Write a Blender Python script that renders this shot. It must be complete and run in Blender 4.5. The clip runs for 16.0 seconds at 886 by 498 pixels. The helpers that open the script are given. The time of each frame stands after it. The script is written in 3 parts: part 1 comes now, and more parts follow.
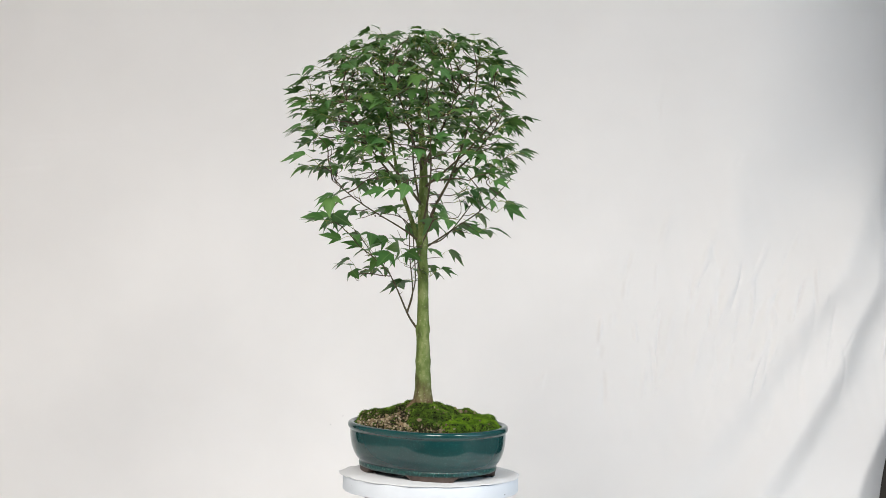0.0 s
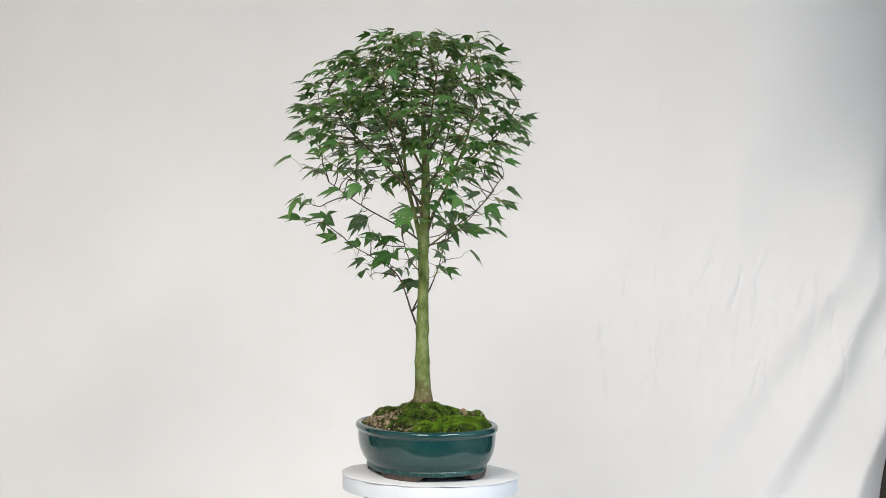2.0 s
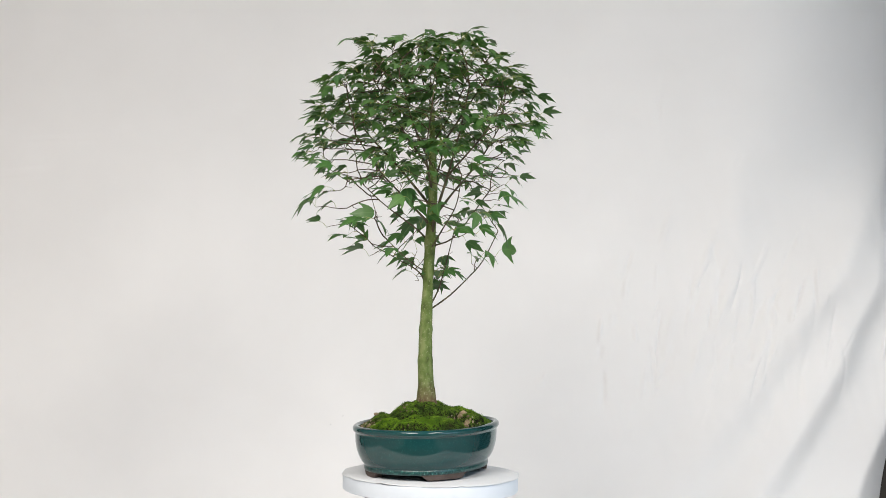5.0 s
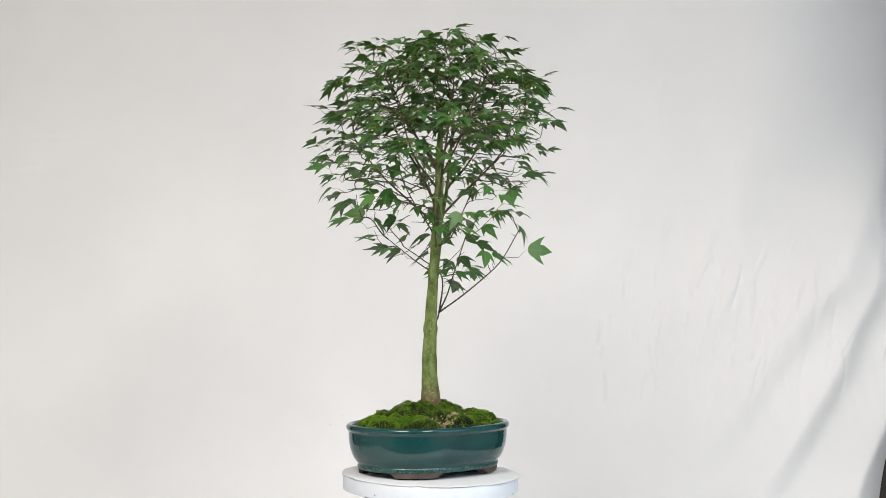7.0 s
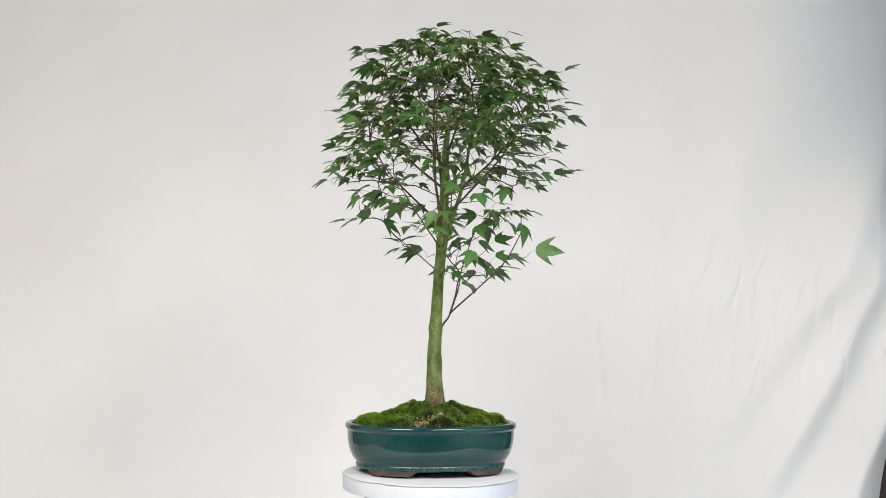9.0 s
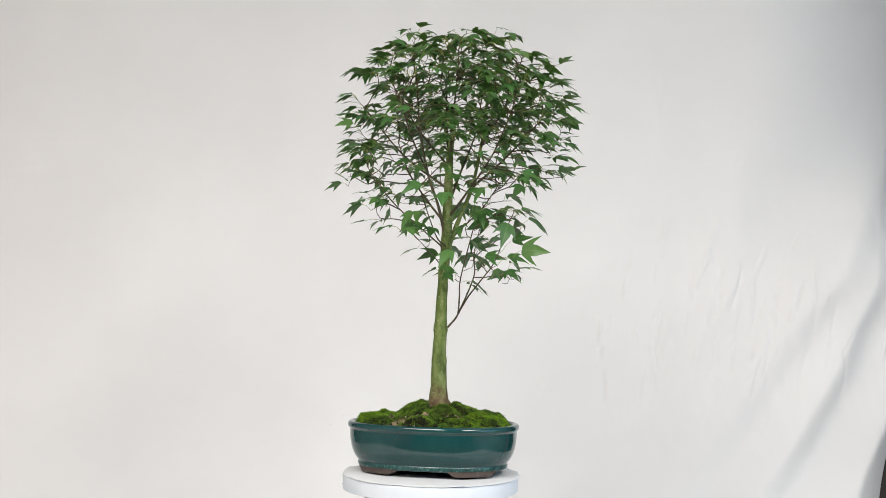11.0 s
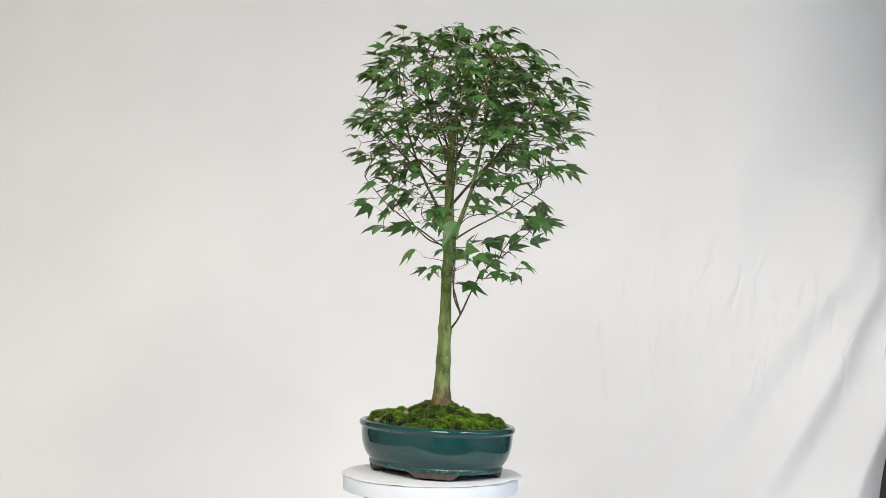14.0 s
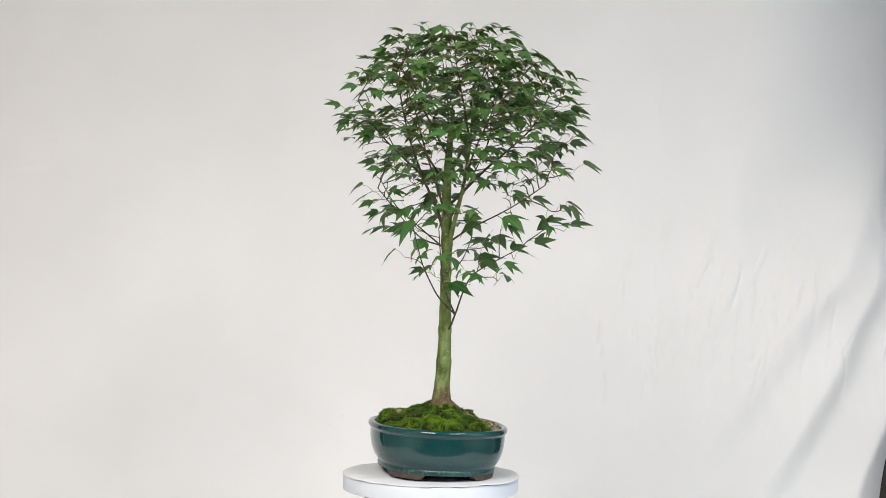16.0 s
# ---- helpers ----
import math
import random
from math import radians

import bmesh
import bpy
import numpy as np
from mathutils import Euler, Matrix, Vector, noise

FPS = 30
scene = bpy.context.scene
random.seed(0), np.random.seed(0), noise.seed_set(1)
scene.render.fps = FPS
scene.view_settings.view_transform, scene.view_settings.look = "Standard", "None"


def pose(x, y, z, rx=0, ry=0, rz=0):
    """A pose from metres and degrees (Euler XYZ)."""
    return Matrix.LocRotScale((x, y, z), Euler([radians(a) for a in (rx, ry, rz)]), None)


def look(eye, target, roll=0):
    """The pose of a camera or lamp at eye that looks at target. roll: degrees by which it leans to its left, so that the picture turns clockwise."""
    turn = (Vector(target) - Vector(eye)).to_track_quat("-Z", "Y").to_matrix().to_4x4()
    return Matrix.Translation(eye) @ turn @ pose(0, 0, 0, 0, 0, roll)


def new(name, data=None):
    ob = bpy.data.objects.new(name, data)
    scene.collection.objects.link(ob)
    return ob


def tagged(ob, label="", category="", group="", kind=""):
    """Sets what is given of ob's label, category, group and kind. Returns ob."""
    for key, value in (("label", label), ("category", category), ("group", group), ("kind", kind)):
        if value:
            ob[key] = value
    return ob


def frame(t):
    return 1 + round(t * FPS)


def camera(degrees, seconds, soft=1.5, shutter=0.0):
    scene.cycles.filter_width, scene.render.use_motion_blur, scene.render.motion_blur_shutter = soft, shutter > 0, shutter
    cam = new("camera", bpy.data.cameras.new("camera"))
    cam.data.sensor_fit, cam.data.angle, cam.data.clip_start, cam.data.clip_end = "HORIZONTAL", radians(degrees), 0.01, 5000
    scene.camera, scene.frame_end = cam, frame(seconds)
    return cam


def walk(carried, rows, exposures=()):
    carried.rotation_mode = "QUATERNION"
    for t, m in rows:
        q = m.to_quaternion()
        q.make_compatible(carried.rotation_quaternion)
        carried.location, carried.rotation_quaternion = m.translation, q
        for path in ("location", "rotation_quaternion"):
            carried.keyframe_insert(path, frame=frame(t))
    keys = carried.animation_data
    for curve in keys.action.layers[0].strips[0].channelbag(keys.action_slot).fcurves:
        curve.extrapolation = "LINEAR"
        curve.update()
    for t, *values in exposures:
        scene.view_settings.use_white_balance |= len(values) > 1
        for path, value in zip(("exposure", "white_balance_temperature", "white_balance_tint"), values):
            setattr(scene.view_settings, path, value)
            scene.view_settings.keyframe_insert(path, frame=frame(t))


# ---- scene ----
# The turntable turns clockwise seen from above; z = 0 is the cloth on the bench, TOP the turntable's face.
TOP = 0.40
SPIN = 13.3
cam = camera(31.3, 16.0, 0.6)
EYE = (0.0135, -2.80, TOP + 0.401)
AIM = pose(*EYE, 90 - 0.12, 0, 0) @ pose(0, 0, 0, 0, 0, 1.2)
walk(cam, [(0, AIM), (16, AIM)])

# ---- world and lights ----
world = bpy.data.worlds.new("world")
scene.world = world
world.use_nodes = True
wn = world.node_tree.nodes
sky = wn.new("ShaderNodeTexSky")
sky.sky_type, sky.sun_disc = "NISHITA", False
sky.sun_elevation, sky.sun_rotation = radians(35), radians(200)
world.node_tree.links.new(sky.outputs[0], wn["Background"].inputs[0])
wn["Background"].inputs[1].default_value = 0.10
scene.view_settings.exposure = 0.0


def area_lamp(name, eye, target, sx, sy, watts, colour):
    data = bpy.data.lights.new(name, "AREA")
    data.shape, data.size, data.size_y, data.energy, data.color = "RECTANGLE", sx, sy, watts, colour
    ob = new(name, data)
    ob.matrix_basis = look(eye, target)
    return ob


# cool daylight in the window opening of the right wall, and ceiling panels at the camera's end of the room
area_lamp("window_daylight", (2.74, -1.6, 1.3), (0.6, 0.4, 0.7), 1.9, 1.5, 27, (0.50, 0.75, 1.0))
area_lamp("panel_light", (-0.80, -2.35, 2.36), (-0.80, -2.35, 0), 1.2, 2.0, 128, (1.0, 0.938, 0.880))
area_lamp("panel_light", (1.35, -2.35, 2.36), (1.35, -2.35, 0), 0.7, 2.0, 94, (1.0, 0.938, 0.880))


# ---- materials ----
def material(name, colour, rough=0.6, metal=0.0):
    m = bpy.data.materials.new(name)
    m.use_nodes = True
    b = m.node_tree.nodes["Principled BSDF"]
    b.inputs["Base Color"].default_value = (*colour, 1)
    b.inputs["Roughness"].default_value = rough
    b.inputs["Metallic"].default_value = metal
    return m, m.node_tree.nodes, m.node_tree.links, b


def noise_node(nodes, links, scale, detail=4, stretch=(1, 1, 1)):
    tc, mp, nz = nodes.new("ShaderNodeTexCoord"), nodes.new("ShaderNodeMapping"), nodes.new("ShaderNodeTexNoise")
    mp.inputs["Scale"].default_value = stretch
    nz.inputs["Scale"].default_value, nz.inputs["Detail"].default_value = scale, detail
    links.new(tc.outputs["Object"], mp.inputs[0])
    links.new(mp.outputs[0], nz.inputs["Vector"])
    return nz


def ramp(nodes, links, source, *stops):
    r = nodes.new("ShaderNodeValToRGB")
    els = r.color_ramp.elements
    while len(els) < len(stops):
        els.new(0.5)
    for e, (p, c) in zip(els, stops):
        e.position, e.color = p, (*c, 1)
    links.new(source, r.inputs[0])
    return r.outputs[0]


def mix(nodes, links, fac, a, b, mode="MIX"):
    n = nodes.new("ShaderNodeMix")
    n.data_type, n.blend_type = "RGBA", mode
    for sock, v in ((n.inputs[0], fac), (n.inputs[6], a), (n.inputs[7], b)):
        if isinstance(v, (int, float)):
            sock.default_value = v
        elif isinstance(v, tuple):
            sock.default_value = (*v, 1)
        else:
            links.new(v, sock)
    return n.outputs[2]


def bump(nodes, links, b, source, strength, distance):
    n = nodes.new("ShaderNodeBump")
    n.inputs["Strength"].default_value, n.inputs["Distance"].default_value = strength, distance
    links.new(source, n.inputs["Height"])
    links.new(n.outputs[0], b.inputs["Normal"])


def noisy(name, stops, scale, rough, bump_scale=0, strength=0.3, distance=0.001, stretch=(1, 1, 1)):
    m, n, l, b = material(name, stops[0][1], rough)
    nz = noise_node(n, l, scale, 5, stretch)
    l.new(ramp(n, l, nz.outputs[0], *stops), b.inputs["Base Color"])
    if bump_scale:
        bump(n, l, b, noise_node(n, l, bump_scale, 4, stretch).outputs[0], strength, distance)
    return m


CLOTH = noisy("white_cotton", ((0.35, (0.80, 0.795, 0.79)), (0.65, (0.835, 0.83, 0.825))), 3.0, 0.9, 900, 0.15, 0.0004)
CLOTH.node_tree.nodes["Principled BSDF"].inputs["Sheen Weight"].default_value = 0.15
WALL = noisy("grey_plaster", ((0.3, (0.085, 0.083, 0.080)), (0.7, (0.11, 0.107, 0.103))), 2.5, 0.9, 60, 0.2, 0.002)
DARK = noisy("dark_wood_board", ((0.3, (0.030, 0.027, 0.022)), (0.7, (0.06, 0.052, 0.042))), 6, 0.7, 40, 0.2, 0.001, (1, 1, 0.1))
SIDE = noisy("white_plaster", ((0.3, (0.50, 0.495, 0.48)), (0.7, (0.58, 0.57, 0.555))), 2.5, 0.9, 60, 0.2, 0.002)
CEIL = noisy("ceiling_paint", ((0.3, (0.70, 0.69, 0.67)), (0.7, (0.76, 0.75, 0.73))), 2, 0.9, 80, 0.1, 0.001)
FLOOR = noisy("floor_boards", ((0.3, (0.11, 0.078, 0.05)), (0.7, (0.17, 0.12, 0.08))), 5, 0.5, 30, 0.1, 0.001, (1, 12, 1))
FOAM = noisy("white_foam_board", ((0.3, (0.575, 0.63, 0.69)), (0.7, (0.615, 0.67, 0.73))), 18, 0.6, 160, 0.15, 0.0006)
PAPER = noisy("white_paper", ((0.3, (0.585, 0.61, 0.635)), (0.7, (0.635, 0.655, 0.68))), 10, 0.7, 45, 0.2, 0.0012)
STANDM = noisy("grey_metal_stand", ((0.3, (0.42, 0.44, 0.47)), (0.7, (0.50, 0.52, 0.55))), 20, 0.45)
CLAY = noisy("brown_clay", ((0.3, (0.045, 0.031, 0.025)), (0.7, (0.085, 0.062, 0.052))), 70, 0.75, 400, 0.3, 0.0006)
SOIL = noisy("dark_soil", ((0.3, (0.005, 0.005, 0.003)), (0.55, (0.013, 0.012, 0.006)), (0.8, (0.028, 0.026, 0.012))), 120, 0.95, 260, 0.8, 0.003)


def glaze():
    """Even, deep green-blue glaze with a fine pale speckle and a faint cloudiness."""
    m, n, l, b = material("teal_green_glaze", (0.005, 0.05, 0.05), 0.07)
    b.inputs["Specular IOR Level"].default_value = 0.5
    big, fine = noise_node(n, l, 14, 4), noise_node(n, l, 330, 4)
    base = ramp(n, l, big.outputs[0], (0.30, (0.004, 0.034, 0.037)), (0.50, (0.005, 0.042, 0.044)), (0.70, (0.008, 0.051, 0.052)))
    l.new(mix(n, l, ramp(n, l, fine.outputs[0], (0.56, (0, 0, 0)), (0.72, (0.20, 0.20, 0.20))), base, (0.03, 0.13, 0.12)), b.inputs["Base Color"])
    l.new(ramp(n, l, noise_node(n, l, 95, 4).outputs[0], (0.35, (0.05, 0.05, 0.05)), (0.7, (0.13, 0.13, 0.13))), b.inputs["Roughness"])
    peel = mix(n, l, 0.35, noise_node(n, l, 60, 3).outputs[0], noise_node(n, l, 230, 3).outputs[0])
    bump(n, l, b, peel, 0.13, 0.001)
    return m


def worn_glaze():
    """Where the glaze runs out above the clay: pale drops with dark between."""
    m, n, l, b = material("thin_speckled_glaze", (0.02, 0.1, 0.1), 0.3)
    sp = noise_node(n, l, 300, 4, (1, 1, 0.6))
    l.new(ramp(n, l, sp.outputs[0], (0.40, (0.003, 0.030, 0.030)), (0.54, (0.008, 0.056, 0.053)), (0.64, (0.045, 0.145, 0.13)), (0.76, (0.16, 0.29, 0.26))), b.inputs["Base Color"])
    bump(n, l, b, sp.outputs[0], 0.4, 0.001)
    return m


def bark(name, low, high, lichen):
    m, n, l, b = material(name, low, 0.75)
    a, c = noise_node(n, l, 60, 5, (1, 1, 0.35)), noise_node(n, l, 240, 3)
    col = ramp(n, l, a.outputs[0], (0.32, low), (0.62, high))
    l.new(mix(n, l, ramp(n, l, c.outputs[0], (0.62, (0, 0, 0)), (0.72, (0.6, 0.6, 0.6))), col, lichen), b.inputs["Base Color"])
    bump(n, l, b, noise_node(n, l, 170, 4, (1, 1, 0.4)).outputs[0], 0.5, 0.0012)
    return m


def trunk_bark():
    """Smooth green bark that turns brown at the foot, as old bark does."""
    m, n, l, b = material("green_trunk_bark", (0.1, 0.13, 0.05), 0.88)
    b.inputs["Specular IOR Level"].default_value = 0.25
    a, c = noise_node(n, l, 85, 8, (1, 1, 0.5)), noise_node(n, l, 260, 3)
    green = ramp(n, l, a.outputs[0], (0.34, (0.066, 0.094, 0.026)), (0.50, (0.112, 0.160, 0.045)), (0.64, (0.175, 0.215, 0.082)))
    brown = ramp(n, l, a.outputs[0], (0.3, (0.07, 0.045, 0.025)), (0.65, (0.15, 0.105, 0.06)))
    tc, sep = n.new("ShaderNodeTexCoord"), n.new("ShaderNodeSeparateXYZ")
    l.new(tc.outputs["Object"], sep.inputs[0])
    add = n.new("ShaderNodeMath")
    add.operation = "MULTIPLY_ADD"
    l.new(a.outputs[0], add.inputs[0])
    add.inputs[1].default_value = 0.09
    l.new(sep.outputs[2], add.inputs[2])
    col = mix(n, l, ramp(n, l, add.outputs[0], (0.168, (0, 0, 0)), (0.215, (1, 1, 1))), brown, green)
    col = mix(n, l, ramp(n, l, c.outputs[0], (0.60, (0, 0, 0)), (0.70, (0.5, 0.5, 0.5))), col, (0.34, 0.35, 0.22))
    l.new(col, b.inputs["Base Color"])
    bump(n, l, b, noise_node(n, l, 190, 5, (1, 1, 0.6)).outputs[0], 0.8, 0.0016)
    return m


def leaf_material(name, per_island):
    m, n, l, b = material(name, (0.04, 0.1, 0.03), 0.45)
    b.inputs["Specular IOR Level"].default_value = 0.45
    if per_island:
        rnd = n.new("ShaderNodeNewGeometry").outputs["Random Per Island"]
    else:
        rnd = n.new("ShaderNodeObjectInfo").outputs["Random"]
    outer = ((0.0, (0.018, 0.072, 0.021)), (0.45, (0.033, 0.116, 0.032)), (0.85, (0.055, 0.156, 0.042)), (1.0, (0.105, 0.215, 0.058)))
    col = ramp(n, l, rnd, *outer) if not per_island else ramp(n, l, rnd, (0.0, (0.030, 0.084, 0.022)), (0.45, (0.052, 0.134, 0.034)), (0.85, (0.085, 0.180, 0.048)), (1.0, (0.125, 0.225, 0.058)))
    nz = noise_node(n, l, 90 if per_island else 2.6, 3)
    col = mix(n, l, 0.35, col, ramp(n, l, nz.outputs[0], (0.3, (0.018, 0.055, 0.014)), (0.7, (0.08, 0.16, 0.040))))
    if not per_island:
        # the pale midrib
        tc, sep, ab = n.new("ShaderNodeTexCoord"), n.new("ShaderNodeSeparateXYZ"), n.new("ShaderNodeMath")
        ab.operation = "ABSOLUTE"
        l.new(tc.outputs["Object"], sep.inputs[0])
        l.new(sep.outputs[0], ab.inputs[0])
        col = mix(n, l, ramp(n, l, ab.outputs[0], (0.012, (0.6, 0.6, 0.6)), (0.035, (0, 0, 0))), col, (0.12, 0.22, 0.07))
    l.new(col, b.inputs["Base Color"])
    tr, ms = n.new("ShaderNodeBsdfTranslucent"), n.new("ShaderNodeMixShader")
    tr.inputs[0].default_value = (0.13, 0.30, 0.04, 1)
    ms.inputs[0].default_value = 0.17
    l.new(b.outputs[0], ms.inputs[1])
    l.new(tr.outputs[0], ms.inputs[2])
    l.new(ms.outputs[0], n["Material Output"].inputs[0])
    bump(n, l, b, nz.outputs[0], 0.2, 0.001)
    return m


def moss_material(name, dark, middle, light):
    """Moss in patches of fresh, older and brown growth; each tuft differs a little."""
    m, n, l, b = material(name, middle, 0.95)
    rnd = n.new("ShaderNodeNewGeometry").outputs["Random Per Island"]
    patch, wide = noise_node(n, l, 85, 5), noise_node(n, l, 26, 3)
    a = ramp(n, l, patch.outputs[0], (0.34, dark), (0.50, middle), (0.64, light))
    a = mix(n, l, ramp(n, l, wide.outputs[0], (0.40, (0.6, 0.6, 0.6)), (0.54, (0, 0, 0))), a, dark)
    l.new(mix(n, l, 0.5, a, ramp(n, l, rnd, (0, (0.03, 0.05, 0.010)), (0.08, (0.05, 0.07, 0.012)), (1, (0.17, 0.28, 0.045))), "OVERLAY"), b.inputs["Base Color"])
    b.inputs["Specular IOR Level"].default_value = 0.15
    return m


SOIL.node_tree.nodes["Principled BSDF"].inputs["Specular IOR Level"].default_value = 0.1
GLAZE, WORN, TRUNK = glaze(), worn_glaze(), trunk_bark()
LIMB = bark("brown_green_bark", (0.040, 0.033, 0.017), (0.085, 0.072, 0.036), (0.15, 0.13, 0.08))
TWIG = bark("brown_twig_bark", (0.036, 0.024, 0.013), (0.080, 0.054, 0.029), (0.14, 0.11, 0.07))
STALK, _, _, _ = material("pale_green_stalk", (0.27, 0.31, 0.085), 0.5)
LEAF, LEAFS, MOSS = leaf_material("maple_leaf", False), leaf_material("maple_foliage", True), moss_material("green_moss", (0.058, 0.096, 0.023), (0.140, 0.240, 0.034), (0.265, 0.430, 0.050))
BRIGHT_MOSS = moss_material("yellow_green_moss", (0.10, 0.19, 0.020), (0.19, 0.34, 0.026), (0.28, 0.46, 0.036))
PEBBLE, _n, _l, _b = material("tan_grit", (0.3, 0.22, 0.14), 0.85)
_l.new(mix(_n, _l, 0.3, ramp(_n, _l, _n.new("ShaderNodeNewGeometry").outputs["Random Per Island"], (0.0, (0.03, 0.022, 0.012)), (0.35, (0.13, 0.09, 0.045)), (0.70, (0.27, 0.20, 0.105)), (1.0, (0.48, 0.42, 0.31))),
               ramp(_n, _l, noise_node(_n, _l, 200, 3).outputs[0], (0.3, (0.03, 0.022, 0.012)), (0.7, (0.20, 0.16, 0.10)))), _b.inputs["Base Color"])
STONE = noisy("tan_stone", ((0.3, (0.12, 0.090, 0.048)), (0.7, (0.28, 0.215, 0.125))), 150, 0.9, 300, 0.4, 0.001)
SPECK, _, _, _ = material("dark_speck", (0.03, 0.03, 0.03), 0.9)


# ---- mesh helpers ----
def mesh_of(name, verts, faces, mat, smooth=True):
    me = bpy.data.meshes.new(name)
    me.from_pydata([tuple(v) for v in verts], [], [tuple(f) for f in faces])
    me.materials.append(mat)
    if smooth:
        me.polygons.foreach_set("use_smooth", [True] * len(me.polygons))
    me.update()
    return me


def part(name, data, mat, parent, label="", smooth=True):
    """One mesh object, from a bmesh or a (verts, faces) pair, under a thing or a part."""
    if isinstance(data, tuple):
        me = mesh_of(name, data[0], data[1], mat, smooth)
    else:
        bmesh.ops.recalc_face_normals(data, faces=data.faces)
        me = bpy.data.meshes.new(name)
        data.to_mesh(me)
        data.free()
        me.materials.append(mat)
        if smooth:
            me.polygons.foreach_set("use_smooth", [True] * len(me.polygons))
    ob = new(name, me)
    ob.parent = parent
    return tagged(ob, label) if label else ob


def box(x0, x1, y0, y1, z0, z1, bevel=0.0):
    bm = bmesh.new()
    bmesh.ops.create_cube(bm, size=1)
    bmesh.ops.scale(bm, vec=(x1 - x0, y1 - y0, z1 - z0), verts=bm.verts)
    bmesh.ops.translate(bm, vec=((x0 + x1) / 2, (y0 + y1) / 2, (z0 + z1) / 2), verts=bm.verts)
    if bevel:
        bmesh.ops.bevel(bm, geom=bm.edges[:], offset=bevel, segments=2, affect="EDGES")
    return bm


def tube(points, radii, sides=8, bumps=0.0, seed=0):
    """A bent, tapering round stem through points, closed at both ends."""
    P = [Vector(p) for p in points]
    verts, faces = [], []
    ref = Vector((1, 0.13, 0.07))
    for i, p in enumerate(P):
        d = (P[min(i + 1, len(P) - 1)] - P[max(i - 1, 0)]).normalized()
        u = (ref - d * ref.dot(d)).normalized()
        w = d.cross(u)
        ref = u
        for k in range(sides):
            a = 2 * math.pi * k / sides
            r = radii[i]
            if bumps:
                r *= 1 + bumps * noise.noise(Vector((p.x * 40 + math.cos(a) * 1.3 + seed, p.y * 40 + math.sin(a) * 1.3, p.z * 38)))
            verts.append(p + u * (r * math.cos(a)) + w * (r * math.sin(a)))
    for i in range(len(P) - 1):
        for k in range(sides):
            a, b = i * sides + k, i * sides + (k + 1) % sides
            faces.append((a, b, b + sides, a + sides))
    n = (len(P) - 1) * sides
    faces.append(tuple(range(sides - 1, -1, -1)))
    faces.append(tuple(n + k for k in range(sides)))
    return verts, faces


def spline(points, steps):
    """Catmull-Rom through points."""
    P = [np.array(p, float) for p in points]
    P = [2 * P[0] - P[1]] + P + [2 * P[-1] - P[-2]]
    out = []
    for i in range(1, len(P) - 2):
        for s in range(steps):
            t = s / steps
            out.append(0.5 * (2 * P[i] + (P[i + 1] - P[i - 1]) * t + (2 * P[i - 1] - 5 * P[i] + 4 * P[i + 1] - P[i + 2]) * t * t
                              + (3 * P[i] - P[i - 1] - 3 * P[i + 1] + P[i + 2]) * t ** 3))
    out.append(P[-2])
    return out


def empty(name, label, category, at=(0, 0, TOP)):
    ob = new(name)
    ob.location = at
    return tagged(ob, label, category)


def smoothstep(a, b, x):
    t = min(1.0, max(0.0, (x - a) / (b - a)))
    return t * t * (3 - 2 * t)


# ---- the room round the camera, and the cloth ----
BACK = 1.35


def structure(name, bm, mat, label):
    return tagged(part(name, bm, mat, None, "", False), label, "", "", "structure")


structure("floor", box(-2.6, 2.9, -4.6, 1.7, -0.95, -0.85), FLOOR, "brown boarded floor of a plain studio room")
structure("ceiling", box(-2.6, 2.9, -4.6, 1.7, 2.40, 2.50), CEIL, "plain white painted ceiling over the studio")
structure("wall_back", box(-2.6, 2.9, 1.62, 1.74, -0.85, 2.40), DARK, "dark boarded wall behind the hung cloth")
structure("wall_left", box(-2.60, -2.48, -4.6, 1.62, -0.85, 2.40), SIDE, "plain white plastered side wall")
structure("wall_front", box(-2.48, 2.78, -4.72, -4.6, -0.85, 2.40), WALL, "plain dark grey plastered wall behind the camera")
for nm, (y0, y1, z0, z1) in {"wall_right": (-4.6, -2.6, -0.85, 2.4), "wall_right.001": (-0.6, 1.62, -0.85, 2.4),
                             "wall_right.002": (-2.6, -0.6, -0.85, 0.52), "wall_right.003": (-2.6, -0.6, 2.08, 2.4)}.items():
    structure(nm, box(2.78, 2.90, y0, y1, z0, z1), SIDE, "white plastered wall with a window opening")

# the bench below the cloth
bench = empty("bench", "plain wooden bench under the white cloth", "bench", (0, 0, 0))
part("benchtop", box(-1.45, 1.24, -0.75, 1.30, -0.06, -0.012, 0.004), FLOOR, bench)
for x in (-1.35, 1.12):
    for y in (-0.65, 1.2):
        part("leg", box(x, x + 0.07, y - 0.035, y + 0.035, -0.85, -0.06), FLOOR, bench)


def ridge(d, width):
    return math.exp(-(d / width) ** 2)


def ripple(x, y, scale, seed, octaves=5):
    """Smooth irregular waves, about -1 to 1, of that size in metres."""
    rng = np.random.default_rng(seed)
    out = 0
    for k in range(octaves):
        a, f, ph = rng.uniform(0, 6.283), rng.uniform(0.6, 1.6) * 6.283 / scale, rng.uniform(0, 6.283)
        out = out + np.sin((x * math.cos(a) + y * math.sin(a)) * f + ph + 1.3 * np.sin((x * math.sin(a) - y * math.cos(a)) * f * 0.6 + ph))
    return out / octaves


def ease(a, b, x):
    t = np.clip((x - a) / (b - a), 0, 1)
    return t * t * (3 - 2 * t)


